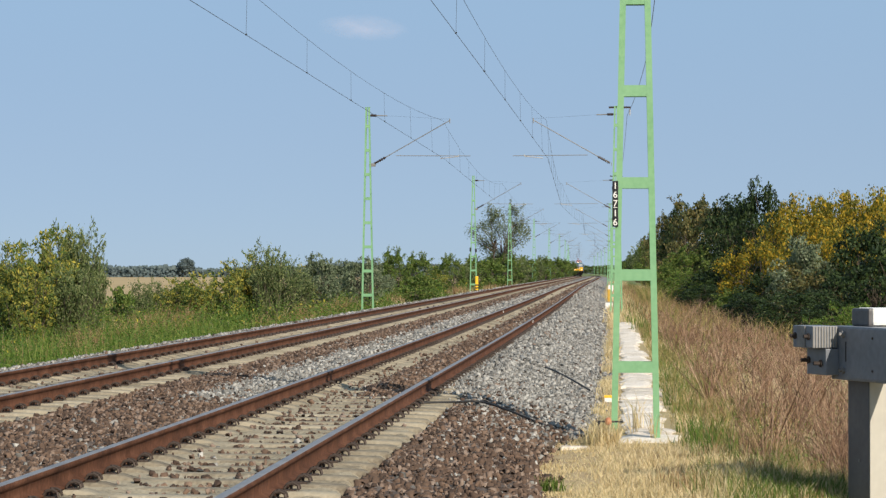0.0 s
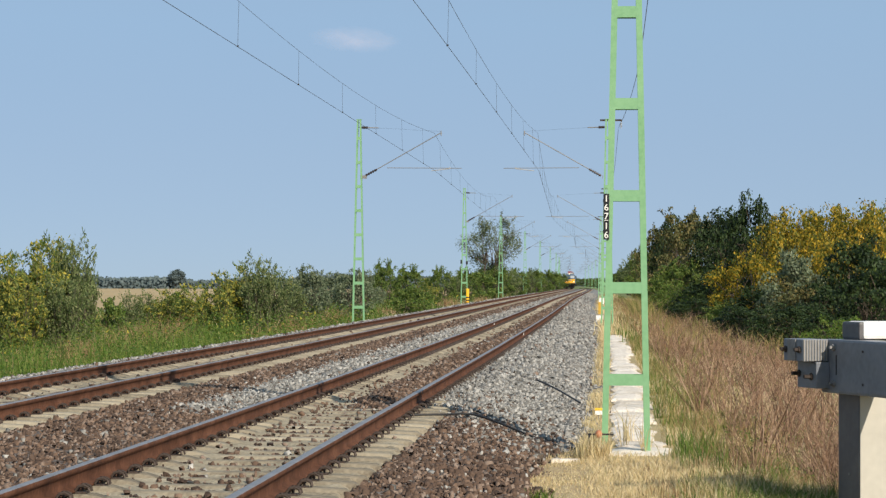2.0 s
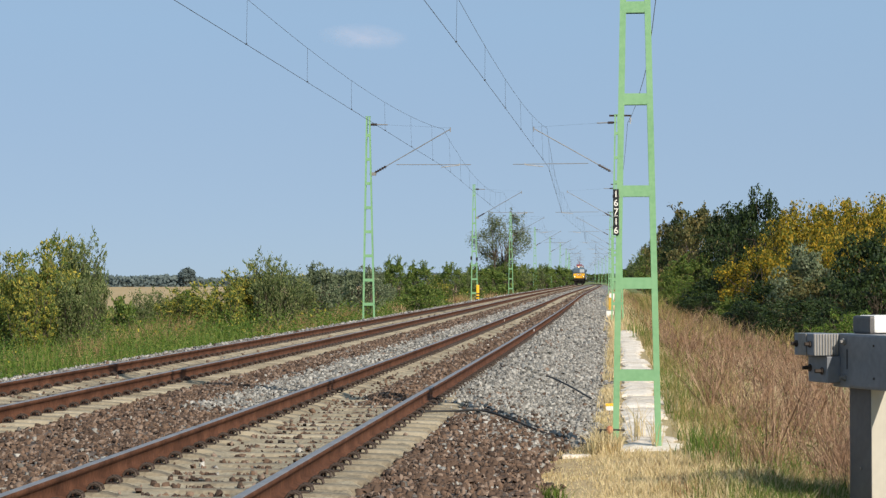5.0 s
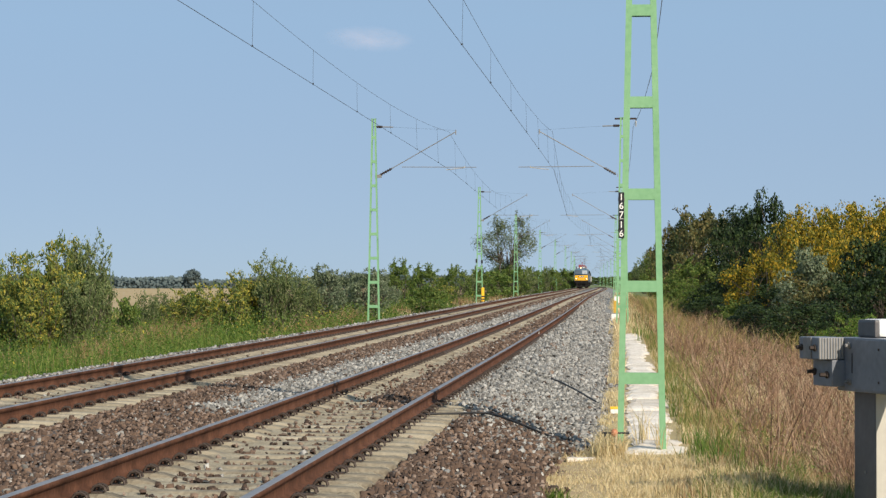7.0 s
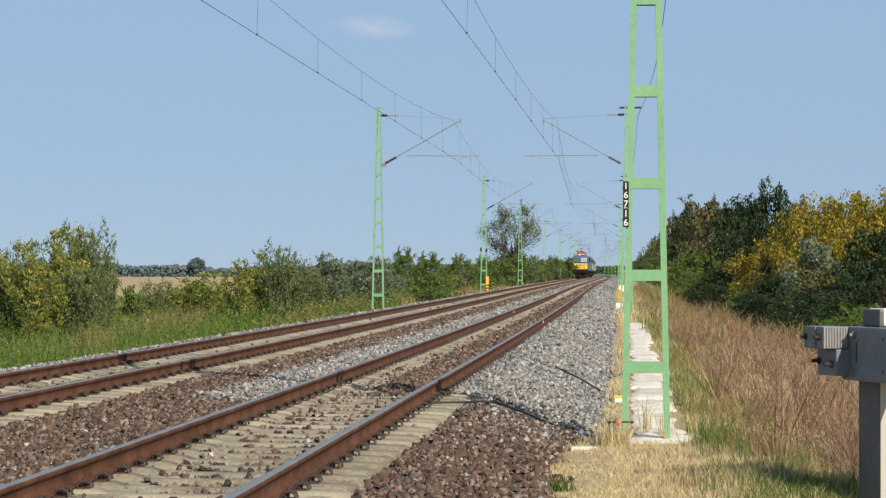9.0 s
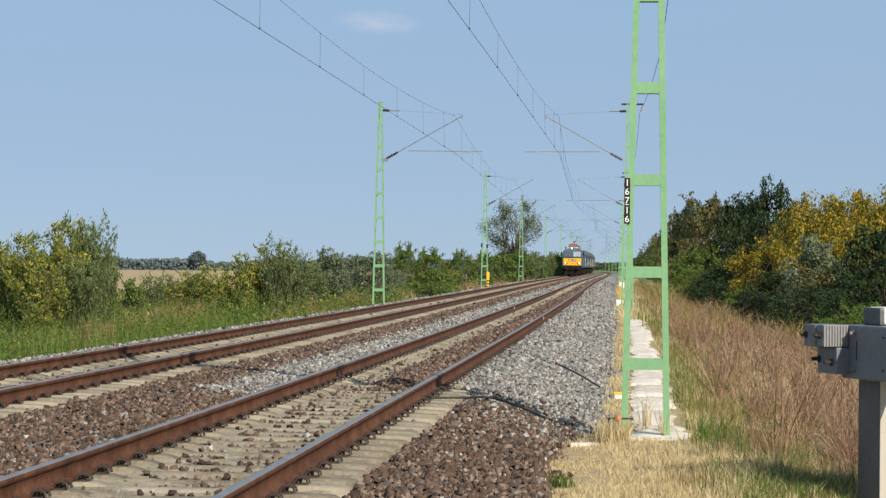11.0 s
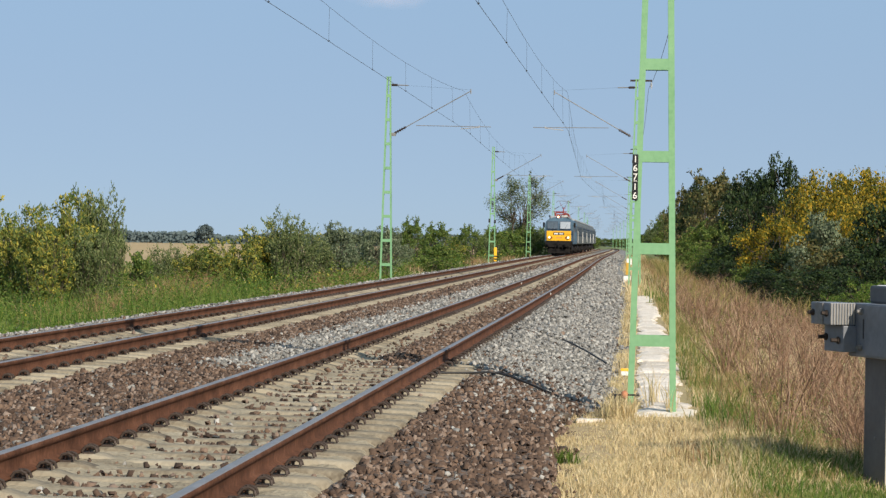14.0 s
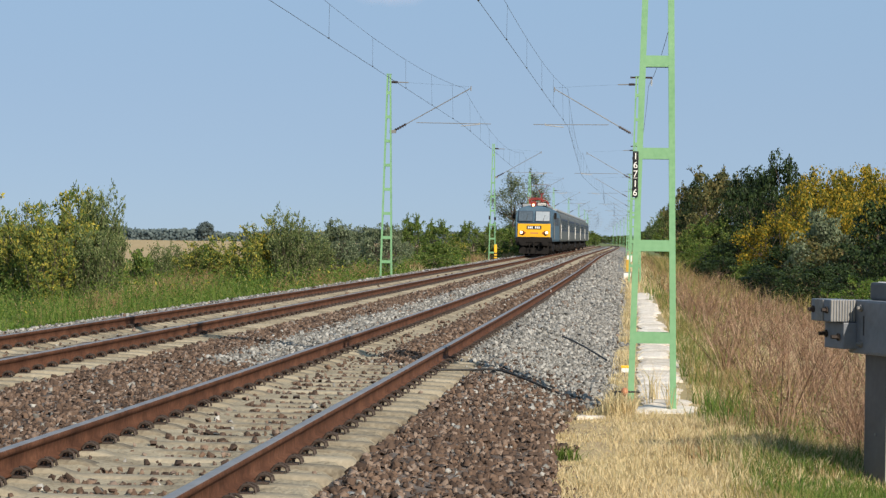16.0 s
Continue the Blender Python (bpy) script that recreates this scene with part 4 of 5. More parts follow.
def plant(name, label, mat, H, R, n_clump, n_leaf, leaf, low=0.12, stems=4, shoots=10, top=0.75, category="shrub", puff=0.12, crest=0.35, lump=0.0):
    """A shrub or tree: stems and limbs that reach into an uneven crown of leafy twigs."""
    e = empty(name, label, category)
    u = rng.normal(size=(n_clump, 3))
    u /= np.linalg.norm(u, axis=1)[:, None]
    rad = rng.uniform(0.45, 1.0, n_clump) ** 0.6
    lob = 1 + 0.28 * np.sin(3 * np.arctan2(u[:, 1], u[:, 0]) + rng.uniform(0, 6)) * np.cos(2.5 * u[:, 2] + rng.uniform(0, 6))
    cz = low * H + (0.5 + 0.5 * u[:, 2] * rad) * H * (1 - low) * 0.94
    wide = np.interp(cz / H, [0, low, 0.45, top, 1], [0.5, 0.75, 1.0, 0.8 + 0.4 * (crest - 0.35), crest])
    lob = np.minimum(lob, 1.12)
    c = np.stack([u[:, 0] * R * rad * lob * wide, u[:, 1] * R * rad * lob * wide, cz], -1)
    tubes, cent, face = [], [], []
    base = [np.array([rng.normal(0, 0.10 * R), rng.normal(0, 0.10 * R), -0.05]) for _ in range(stems)]
    fork = [b + np.array([rng.normal(0, 0.22 * R), rng.normal(0, 0.22 * R), H * rng.uniform(0.3, 0.5)]) for b in base]
    r0 = 0.016 * H
    for b, k in zip(base, fork):
        p = limb_path(b, k, 0.03 * H)
        tubes.append(tube(p, np.linspace(r0, r0 * 0.6, len(p)), 6))
    for q in c:
        i = int(np.argmin([np.linalg.norm((q - k)[:2]) + 0.3 * abs(q[2] - k[2]) for k in fork]))
        start = fork[i] if q[2] > fork[i][2] * 0.8 else base[i] + (fork[i] - base[i]) * rng.uniform(0.3, 0.8)
        p = limb_path(start, q, 0.03 * H)
        tubes.append(tube(p, np.linspace(r0 * 0.42, r0 * 0.08, len(p)), 3))
        d = (q - start) / (np.linalg.norm(q - start) + 1e-6)
        m = int(n_leaf / n_clump * rng.uniform(0.5, 1.5))
        tw = np.clip(rng.normal(0, 1, (m, 3)), -1.7, 1.7) * (puff * R + 0.04) * np.array([1, 1, 0.8]) + d * rng.uniform(-0.3, 0.3, (m, 1)) * R * 0.5
        if lump:
            w = rng.normal(size=(m, 3)) + np.array([0, 0, 0.35])
            w /= np.linalg.norm(w, axis=1)[:, None]
            rl = lump * R * rng.uniform(0.75, 1.3)
            tw = w * rl * rng.uniform(0.72, 1.08, (m, 1)) * np.array([1, 1, 0.8])
            face.append(w)
        else:
            face.append(tw)
        cent.append(q + tw)
    for _ in range(shoots):
        q = c[int(rng.integers(len(c)))] if rng.random() < 0.5 else c[np.argsort(-c[:, 2])[int(rng.integers(max(2, n_clump // 6)))]]
        tip = q + np.array([rng.normal(0, 0.16 * R), rng.normal(0, 0.16 * R), rng.uniform(0.06, 0.16) * H])
        p = limb_path(q, tip, 0.01)
        tubes.append(tube(p, np.linspace(r0 * 0.15, r0 * 0.05, len(p)), 3))
        t = rng.uniform(0, 1, int(n_leaf / n_clump * 0.45))[:, None]
        cent.append(q + (tip - q) * t + np.clip(rng.normal(0, 0.016 * H, (len(t), 3)), -0.1, 0.1))
        face.append(rng.normal(size=(len(t), 3)))
    cc, ff = np.concatenate(cent), np.concatenate(face)
    above = cc[:, 2] > 0.02
    cc, ff = cc[above], ff[above]
    v, f = joined(tubes)
    part("trunk", mesh_np("trunk", v, f, M["bark"], smooth=True), None, e)
    v, f = leaves(cc, leaf, facing=ff if lump else None, aspect=0.62 if lump else 0.5)
    part("crown", mesh_np("crown", v, f, mat), None, e)
    return e


def feathery(name, label, mat, H, R, n_stem, leaf, category="shrub", spread=0.8):
    """A bush of upright arching stems with side sprays of narrow leaflets."""
    e = empty(name, label, category)
    tubes, cent, dirs = [], [], []
    for k in range(n_stem):
        a = rng.uniform(0, 2 * np.pi)
        out = R * spread * math.sqrt(rng.uniform(0, 1))
        h = H * (1.0 - 0.55 * (out / R) ** 1.5) * rng.uniform(0.55, 1.0)
        b = np.array([math.cos(a), math.sin(a), 0]) * out * 0.35
        tip = np.array([math.cos(a) * out, math.sin(a) * out, h])
        p = limb_path(b, tip, 0.03 * H, 7)
        tubes.append(tube(p, np.linspace(0.008 * H, 0.0015 * H, 7), 4))
        for t in np.concatenate([rng.uniform(0.12, 1.0, 11), [0.97, 1.0]]):
            i = min(5, int(t * 6))
            q = p[i] + (p[i + 1] - p[i]) * (t * 6 - i)
            aa = rng.uniform(0, 2 * np.pi)
            d = np.array([math.cos(aa), math.sin(aa), rng.uniform(0.1, 1.3)])
            d /= np.linalg.norm(d)
            L = R * rng.uniform(0.16, 0.34)
            g = q + d * L + np.array([0, 0, -0.12 * L])
            if t > 0.5 and len(tubes) % 2:
                tubes.append(tube(np.stack([q, g]), [0.003 * H, 0.001 * H], 3))
            m = 14
            s = rng.uniform(0.1, 1.05, m)[:, None]
            c = q + (g - q) * s + rng.normal(0, 0.035 * R, (m, 3))
            cent.append(c)
            dirs.append(np.tile(d, (m, 1)) + rng.normal(0, 0.55, (m, 3)))
    c, d = np.concatenate(cent), np.concatenate(dirs)
    d /= np.linalg.norm(d, axis=1)[:, None]
    w = np.cross(d, rng.normal(size=d.shape))
    w /= np.linalg.norm(w, axis=1)[:, None] + 1e-9
    L = (leaf * rng.uniform(0.6, 1.3, len(c)))[:, None]
    v = np.stack([c - d * L * 0.5, c + w * L * 0.19, c + d * L * 0.5, c - w * L * 0.19], 1).reshape(-1, 3)
    f = np.arange(len(c))[:, None] * 4 + np.arange(4)[None]
    tv, tf = joined(tubes)
    part("trunk", mesh_np("trunk", tv, tf, M["bark"], smooth=True), None, e)
    part("crown", mesh_np("crown", v, f, mat), None, e)
    return e


M["leaf_dusty"] = leafy("dusty_green_leaf", [(0.05, 0.08, 0.026), (0.105, 0.145, 0.05), (0.17, 0.21, 0.08), (0.29, 0.31, 0.14)])
M["leaf_weed"] = leafy("green_weed_leaf", [(0.036, 0.082, 0.012), (0.075, 0.145, 0.020), (0.125, 0.195, 0.032), (0.22, 0.235, 0.065)])
KINDS = {
    "mixed": feathery("shrub", "green and yellowing feathery shrub in tall grass", M["leaf_mixed"], 4, 1.9, 34, 0.18),
    "dusty": feathery("shrub", "dusty green feathery shrub with upright shoots", M["leaf_dusty"], 4, 1.9, 34, 0.17),
    "yellow": plant("shrub", "bushy shrub with yellow autumn leaves", M["leaf_yellow"], 4, 1.9, 84, 8000, 0.125, shoots=12, crest=0.9, low=0.06, lump=0.22),
    "green": plant("shrub", "dense green bushy shrub with upright shoots", M["leaf_green"], 4, 1.9, 56, 5200, 0.14, shoots=46, crest=0.5, low=0.06, lump=0.17),
    "dark": plant("tree", "dense dark green small thicket tree", M["leaf_dark_shade"], 4, 1.8, 80, 7000, 0.135, shoots=8, crest=0.9, low=0.06, lump=0.23, category="tree"),
    "silver": plant("shrub", "silvery grey-green bushy shrub with thin leaves", M["leaf_silver"], 4, 1.9, 62, 5000, 0.145, shoots=34, low=0.06, lump=0.2),
    "brown": plant("tree", "small tree with browning autumn leaves", M["leaf_brown"], 4, 1.9, 70, 6800, 0.145, shoots=12, crest=0.85, low=0.06, lump=0.2, category="tree"),
    "fresh": feathery("shrub", "fresh green feathery bush among dry stalks", M["leaf_weed"], 4, 1.9, 30, 0.15),
    "low": plant("low_shrub", "low dark green rounded shrub", M["leaf_green"], 4, 2.4, 36, 3600, 0.24, shoots=8, top=0.6, lump=0.24),
}
# camera's focal length, straight-ahead column and horizon row, in pixels
FOCAL_PX, AHEAD_PX, LEVEL_PX = 4150.0, 1098.0, 477.5
FIRST = {k: True for k in KINDS}


def crown_height(e):
    me = [c for c in e.children if c.name.startswith("crown")][0].data
    co = np.empty(len(me.vertices) * 3, np.float32)
    me.vertices.foreach_get("co", co)
    return float(np.percentile(co[2::3], 99.7))


TALL = {k: crown_height(e) for k, e in KINDS.items()}


def grow(kind, pixel_x, y, top, width):
    """Plant fitted to the camera's view by pixel column, distance, top row, breadth."""
    x = (pixel_x - AHEAD_PX) / FOCAL_PX * y
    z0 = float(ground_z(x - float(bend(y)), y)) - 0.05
    H = 1.342 + (LEVEL_PX - top) / FOCAL_PX * y - z0
    R = 0.5 * width * (1.22 if pixel_x > AHEAD_PX else 1.0) / FOCAL_PX * y
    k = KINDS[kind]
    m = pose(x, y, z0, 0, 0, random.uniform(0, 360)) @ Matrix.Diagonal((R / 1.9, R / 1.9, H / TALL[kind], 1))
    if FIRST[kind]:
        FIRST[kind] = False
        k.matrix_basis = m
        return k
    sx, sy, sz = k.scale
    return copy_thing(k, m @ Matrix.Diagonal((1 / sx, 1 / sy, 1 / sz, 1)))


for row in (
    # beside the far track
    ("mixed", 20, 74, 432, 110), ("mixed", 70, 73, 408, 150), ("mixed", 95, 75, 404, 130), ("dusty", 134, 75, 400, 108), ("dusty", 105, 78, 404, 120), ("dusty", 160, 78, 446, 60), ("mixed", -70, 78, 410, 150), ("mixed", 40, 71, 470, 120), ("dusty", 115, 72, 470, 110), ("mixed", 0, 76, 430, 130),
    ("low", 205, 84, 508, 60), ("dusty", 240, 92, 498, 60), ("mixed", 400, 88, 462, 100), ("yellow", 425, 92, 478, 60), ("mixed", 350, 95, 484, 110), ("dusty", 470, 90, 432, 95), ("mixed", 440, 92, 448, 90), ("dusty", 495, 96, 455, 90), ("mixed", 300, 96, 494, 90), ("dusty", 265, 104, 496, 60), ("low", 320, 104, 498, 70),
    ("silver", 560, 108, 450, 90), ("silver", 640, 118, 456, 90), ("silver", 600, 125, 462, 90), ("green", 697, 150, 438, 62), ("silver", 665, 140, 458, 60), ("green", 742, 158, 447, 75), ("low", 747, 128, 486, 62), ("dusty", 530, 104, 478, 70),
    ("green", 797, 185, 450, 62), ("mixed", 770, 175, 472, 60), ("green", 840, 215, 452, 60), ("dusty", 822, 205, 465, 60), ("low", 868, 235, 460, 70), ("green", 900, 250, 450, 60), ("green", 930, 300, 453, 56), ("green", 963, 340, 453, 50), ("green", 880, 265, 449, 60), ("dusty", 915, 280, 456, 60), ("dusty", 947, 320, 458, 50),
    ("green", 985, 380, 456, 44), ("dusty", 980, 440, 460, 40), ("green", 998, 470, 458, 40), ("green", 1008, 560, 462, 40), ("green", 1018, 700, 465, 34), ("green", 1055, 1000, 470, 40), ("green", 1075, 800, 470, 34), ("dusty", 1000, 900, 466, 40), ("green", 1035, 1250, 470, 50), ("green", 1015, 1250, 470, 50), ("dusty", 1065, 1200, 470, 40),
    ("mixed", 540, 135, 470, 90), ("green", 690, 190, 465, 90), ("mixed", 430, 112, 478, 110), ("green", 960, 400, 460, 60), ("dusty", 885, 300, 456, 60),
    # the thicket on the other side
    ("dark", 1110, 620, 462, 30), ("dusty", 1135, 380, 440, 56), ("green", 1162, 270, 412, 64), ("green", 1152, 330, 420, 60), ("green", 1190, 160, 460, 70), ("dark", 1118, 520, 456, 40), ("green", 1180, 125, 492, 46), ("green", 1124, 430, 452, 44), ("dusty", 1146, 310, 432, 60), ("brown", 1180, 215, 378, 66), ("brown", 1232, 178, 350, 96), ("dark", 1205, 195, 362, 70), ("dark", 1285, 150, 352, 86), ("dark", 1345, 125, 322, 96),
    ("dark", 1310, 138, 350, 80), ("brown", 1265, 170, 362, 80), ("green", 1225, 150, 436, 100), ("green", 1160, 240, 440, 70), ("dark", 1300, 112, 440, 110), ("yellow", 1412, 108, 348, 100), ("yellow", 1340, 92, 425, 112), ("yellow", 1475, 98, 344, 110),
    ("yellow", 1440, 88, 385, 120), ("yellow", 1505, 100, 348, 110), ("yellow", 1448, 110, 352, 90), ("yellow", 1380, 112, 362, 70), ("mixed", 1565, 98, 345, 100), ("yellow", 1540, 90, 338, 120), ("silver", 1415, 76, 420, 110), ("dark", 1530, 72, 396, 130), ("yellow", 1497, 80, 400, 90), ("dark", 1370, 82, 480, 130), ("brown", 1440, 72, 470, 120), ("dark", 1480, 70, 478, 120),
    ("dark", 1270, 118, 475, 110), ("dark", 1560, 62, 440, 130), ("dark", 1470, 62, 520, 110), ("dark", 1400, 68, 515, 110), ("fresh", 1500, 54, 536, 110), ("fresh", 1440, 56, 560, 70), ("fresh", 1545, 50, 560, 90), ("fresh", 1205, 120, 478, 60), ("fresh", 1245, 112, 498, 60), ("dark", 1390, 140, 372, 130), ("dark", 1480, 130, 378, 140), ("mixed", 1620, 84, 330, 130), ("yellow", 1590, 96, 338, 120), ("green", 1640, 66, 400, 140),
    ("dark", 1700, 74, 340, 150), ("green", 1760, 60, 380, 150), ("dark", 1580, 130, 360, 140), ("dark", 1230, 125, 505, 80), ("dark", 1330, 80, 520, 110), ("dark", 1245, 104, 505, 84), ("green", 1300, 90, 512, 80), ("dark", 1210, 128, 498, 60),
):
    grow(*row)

# the tall thin tree behind the far track
tall = plant("tall_tree", "tall sparse birch-like tree with thin grey-green foliage", M["leaf_silver"], 9.3, 2.9, 66, 8000, 0.18, low=0.30, stems=4, shoots=30, top=0.85, crest=0.95, category="tree", puff=0.11)
tall.matrix_basis = pose(-12.75, 252, -0.95)

# distant woods along the plain
def far_woods():
    xs = np.linspace(-1500, 60, 520)
    c, s = [], []
    for x in xs:
        h = 7.0 + 1.2 * math.sin(x * 0.031) + 0.9 * math.sin(x * 0.11 + 1) + random.uniform(-0.5, 0.7)
        n = 110
        z = rng.uniform(0, 1, n) * h - 3.6
        c.append(np.stack([x + rng.normal(0, 2.2, n), 1430 + rng.normal(0, 4, n), z], -1))
    cc = np.concatenate(c)
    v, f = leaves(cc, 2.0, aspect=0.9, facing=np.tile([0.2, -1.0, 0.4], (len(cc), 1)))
    tagged(new("far_woods", mesh_np("far_woods", v, f, M["leaf_hazed"])), "long dark belt of distant woods beyond the field", "woods", kind="stuff")


far_woods()
oak = plant("distant_tree", "rounded distant tree standing above the woods", M["leaf_hazed"], 12.2, 5.6, 90, 5200, 0.85, stems=2, low=0.3, shoots=2, top=0.7, category="tree", lump=0.3)
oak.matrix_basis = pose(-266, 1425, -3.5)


def blades(x, y, z, h, w, lean=0.35):
    """Grass blades, each of two bends."""
    n = len(x)
    a = rng.uniform(0, 2 * np.pi, n)
    s = np.stack([np.cos(a), np.sin(a), 0 * a], -1) * (w * 0.5)[:, None]
    l = rng.normal(0, lean, (n, 2)) * h[:, None]
    b = np.stack([x, y, z], -1)
    m = b + np.concatenate([l * 0.3, (h * 0.6)[:, None]], 1)
    t = b + np.concatenate([l, h[:, None]], 1)
    v = np.stack([b - s, b + s, m - s * 0.8, m + s * 0.8, t], 1).reshape(-1, 3)
    f = np.arange(n)[:, None, None] * 5 + np.array([(0, 1, 2), (1, 3, 2), (2, 3, 4)])[None]
    return v, f.reshape(-1, 3)


def patch(n, x0, x1, y0, y1, h0, h1, w, clump=0.0, power=1.0, edge=None):
    """Blades in a strip across and along the line; clump gathers them."""
    x, y = rng.uniform(x0, x1, n), y0 + (y1 - y0) * rng.uniform(0, 1, n) ** power
    if clump:
        k = max(4, int(n / 26))
        cx, cy = rng.uniform(x0, x1, k), y0 + (y1 - y0) * rng.uniform(0, 1, k) ** power
        i = rng.integers(0, k, n)
        x, y = cx[i] + rng.normal(0, clump, n), cy[i] + rng.normal(0, clump, n)
    if edge is not None:
        keep = edge(x, y)
        x, y = x[keep], y[keep]
    h = rng.uniform(h0, h1, len(x)) * (0.75 + 0.35 * np.sin(x * 1.7 + np.sin(y * 0.8) * 2))
    return blades(x + bend(y), y, ground_z(x, y) - 0.02, h, np.full(len(x), w) * rng.uniform(0.6, 1.4, len(x)))


def sward(name, label, mat, *patches):
    v, f = joined(patches)
    tagged(new(name, mesh_np(name, v, f, mat)), label, "grass", kind="stuff")


def off_path(x, y):
    return ~((x > -0.02) & (x < 0.6) & (y > 24.6))


def toe(x, y):
    return (x > toe_x(y) + 0.08 * np.sin(y * 3.1) + 0.04 * np.sin(y * 9.7)) & off_path(x, y)


sward("dry_grass", "short straw-coloured dry grass by the ballast", M["grass_dry"],
      patch(42000, -1.1, 0.75, 12, 25.3, 0.03, 0.11, 0.008, 0.08, edge=toe), patch(7000, -0.30, 0.02, 24.5, 110, 0.10, 0.30, 0.012, 0.05, 1.5, edge=toe), patch(9000, 0.5, 2.6, 18, 60, 0.06, 0.22, 0.009, 0.12, edge=off_path), patch(5000, -0.2, 1.3, 19.8, 23.2, 0.08, 0.26, 0.007, 0.07), patch(3500, 0.7, 2.6, 17.5, 21.0, 0.08, 0.24, 0.007, 0.09), patch(70, 0.14, 0.48, 25.0, 27.2, 0.2, 0.5, 0.009, 0.03), patch(9000, -0.1, 1.6, 76, 320, 0.2, 0.55, 0.03, 0.25),
      patch(2500, -12, -9.8, 50, 170, 0.06, 0.14, 0.02, 0.3), patch(1800, -24, -13, 70, 200, 0.4, 0.95, 0.02, 0.4), patch(3000, -15, -11, 120, 230, 0.4, 0.85, 0.025, 0.7))
sward("green_grass", "tall green grass and weeds of the verge", M["grass_green"],
      patch(12000, 1.15, 2.8, 13, 18.4, 0.10, 0.30, 0.008, 0.08), patch(6000, 0.9, 2.9, 17.2, 20.6, 0.08, 0.26, 0.008, 0.10), patch(90, -0.66, -0.52, 19.4, 20.0, 0.18, 0.42, 0.011, 0.04), patch(700, 0.6, 1.9, 18.0, 22.4, 0.10, 0.30, 0.008, 0.06), patch(2600, 0.35, 2.4, 75, 300, 0.25, 0.6, 0.03, 0.3), patch(2600, 0.55, 1.7, 23, 60, 0.08, 0.30, 0.010, 0.10, edge=off_path), patch(240, 0.7, 1.5, 22.6, 25.5, 0.15, 0.5, 0.009, 0.05),
      patch(18000, -13, -9.9, 32, 210, 0.12, 0.36, 0.02, 0.35, 1.3), patch(9000, -26, -12, 50, 230, 0.5, 1.0, 0.022, 0.5, 1.2), patch(3000, -20, -10.5, 200, 420, 0.5, 1.0, 0.06, 0.7), patch(900, 0.6, 2.2, 60, 130, 0.3, 0.5, 0.02, 0.2), patch(7000, -14.5, -10.3, 34, 130, 0.3, 0.75, 0.016, 0.4, 1.3), patch(8000, -26, -13, 55, 150, 0.6, 1.25, 0.020, 0.5, 1.2))
M["grass_rust"] = leafy("reddish_dry_grass", [(0.22, 0.13, 0.06), (0.32, 0.20, 0.098), (0.41, 0.285, 0.155), (0.23, 0.22, 0.08)])
sward("reddish_grass", "tall reddish-brown dry grass in patches", M["grass_rust"],
      patch(900, -13.4, -12.0, 84, 100, 0.4, 0.8, 0.025, 0.3), patch(1500, -13.0, -11.4, 128, 152, 0.6, 1.0, 0.03, 0.4), patch(1500, -12.6, -11.2, 165, 190, 0.7, 1.1, 0.035, 0.4), patch(1200, -19, -16.5, 84, 100, 0.7, 1.1, 0.03, 0.4), patch(900, -16, -14.5, 60, 72, 0.5, 0.9, 0.02, 0.35), patch(900, -17, -14.5, 68, 84, 0.6, 1.1, 0.016, 0.35), patch(1300, -14.5, -12.5, 96, 116, 0.6, 1.1, 0.02, 0.35), patch(1200, -22, -17, 92, 120, 0.8, 1.3, 0.024, 0.4), patch(1500, -12.5, -11.0, 210, 260, 0.6, 1.0, 0.05, 0.5), patch(5000, 0.9, 3.4, 60, 200, 0.4, 0.9, 0.025, 0.3), patch(2600, 0.9, 2.4, 19.5, 34, 0.10, 0.38, 0.008, 0.12), patch(1500, 0.35, 1.9, 19.0, 23.6, 0.08, 0.26, 0.007, 0.09))
sward("fading_grass", "half-dry grass, green going yellow", M["grass_mid"],
      patch(8000, 0.75, 2.8, 14.5, 22.0, 0.06, 0.24, 0.008, 0.08, edge=off_path), patch(9000, 0.6, 2.0, 24, 90, 0.10, 0.34, 0.012, 0.12, edge=off_path), patch(3600, -22, -12, 45, 200, 0.3, 0.8, 0.018, 0.4), patch(5000, -60, -24, 90, 330, 0.5, 1.0, 0.08, 0.9),
      patch(6000, 1.5, 5, 60, 200, 0.4, 0.9, 0.03, 0.3), patch(700, 1.3, 2.1, 100, 128, 0.8, 1.4, 0.03, 0.2))


def weeds(name, label, mat, n, x0, x1, y0, y1, h, leaf, power=1.0, cover=0.0):
    """Low leafy herbs in mounds; cover leaves out what lies below a threshold of the mounds."""
    x, y = rng.uniform(x0, x1, n), y0 + (y1 - y0) * rng.uniform(0, 1, n) ** power
    mound = 0.5 + 0.28 * np.sin(x * 0.9 + 2.2 * np.sin(y * 0.31)) + 0.24 * np.sin(y * 0.47 + 1.7 * np.sin(x * 0.8))
    keep = mound > cover
    x, y, mound = x[keep], y[keep], mound[keep]
    edge = np.clip((-9.9 - x) / 2.4, 0.12, 1) if x1 < 0 else np.clip((x - x0) / 0.8, 0.15, 1)
    z = ground_z(x, y) + rng.uniform(0.0, 1.0, len(x)) ** 0.8 * h * mound * edge
    v, f = leaves(np.stack([x + bend(y), y, z], -1), leaf * np.clip(y / 70, 0.8, 2.5), droop=-0.15, aspect=0.42)
    tagged(new(name, mesh_np(name, v, f, mat)), label, "weeds", kind="stuff")


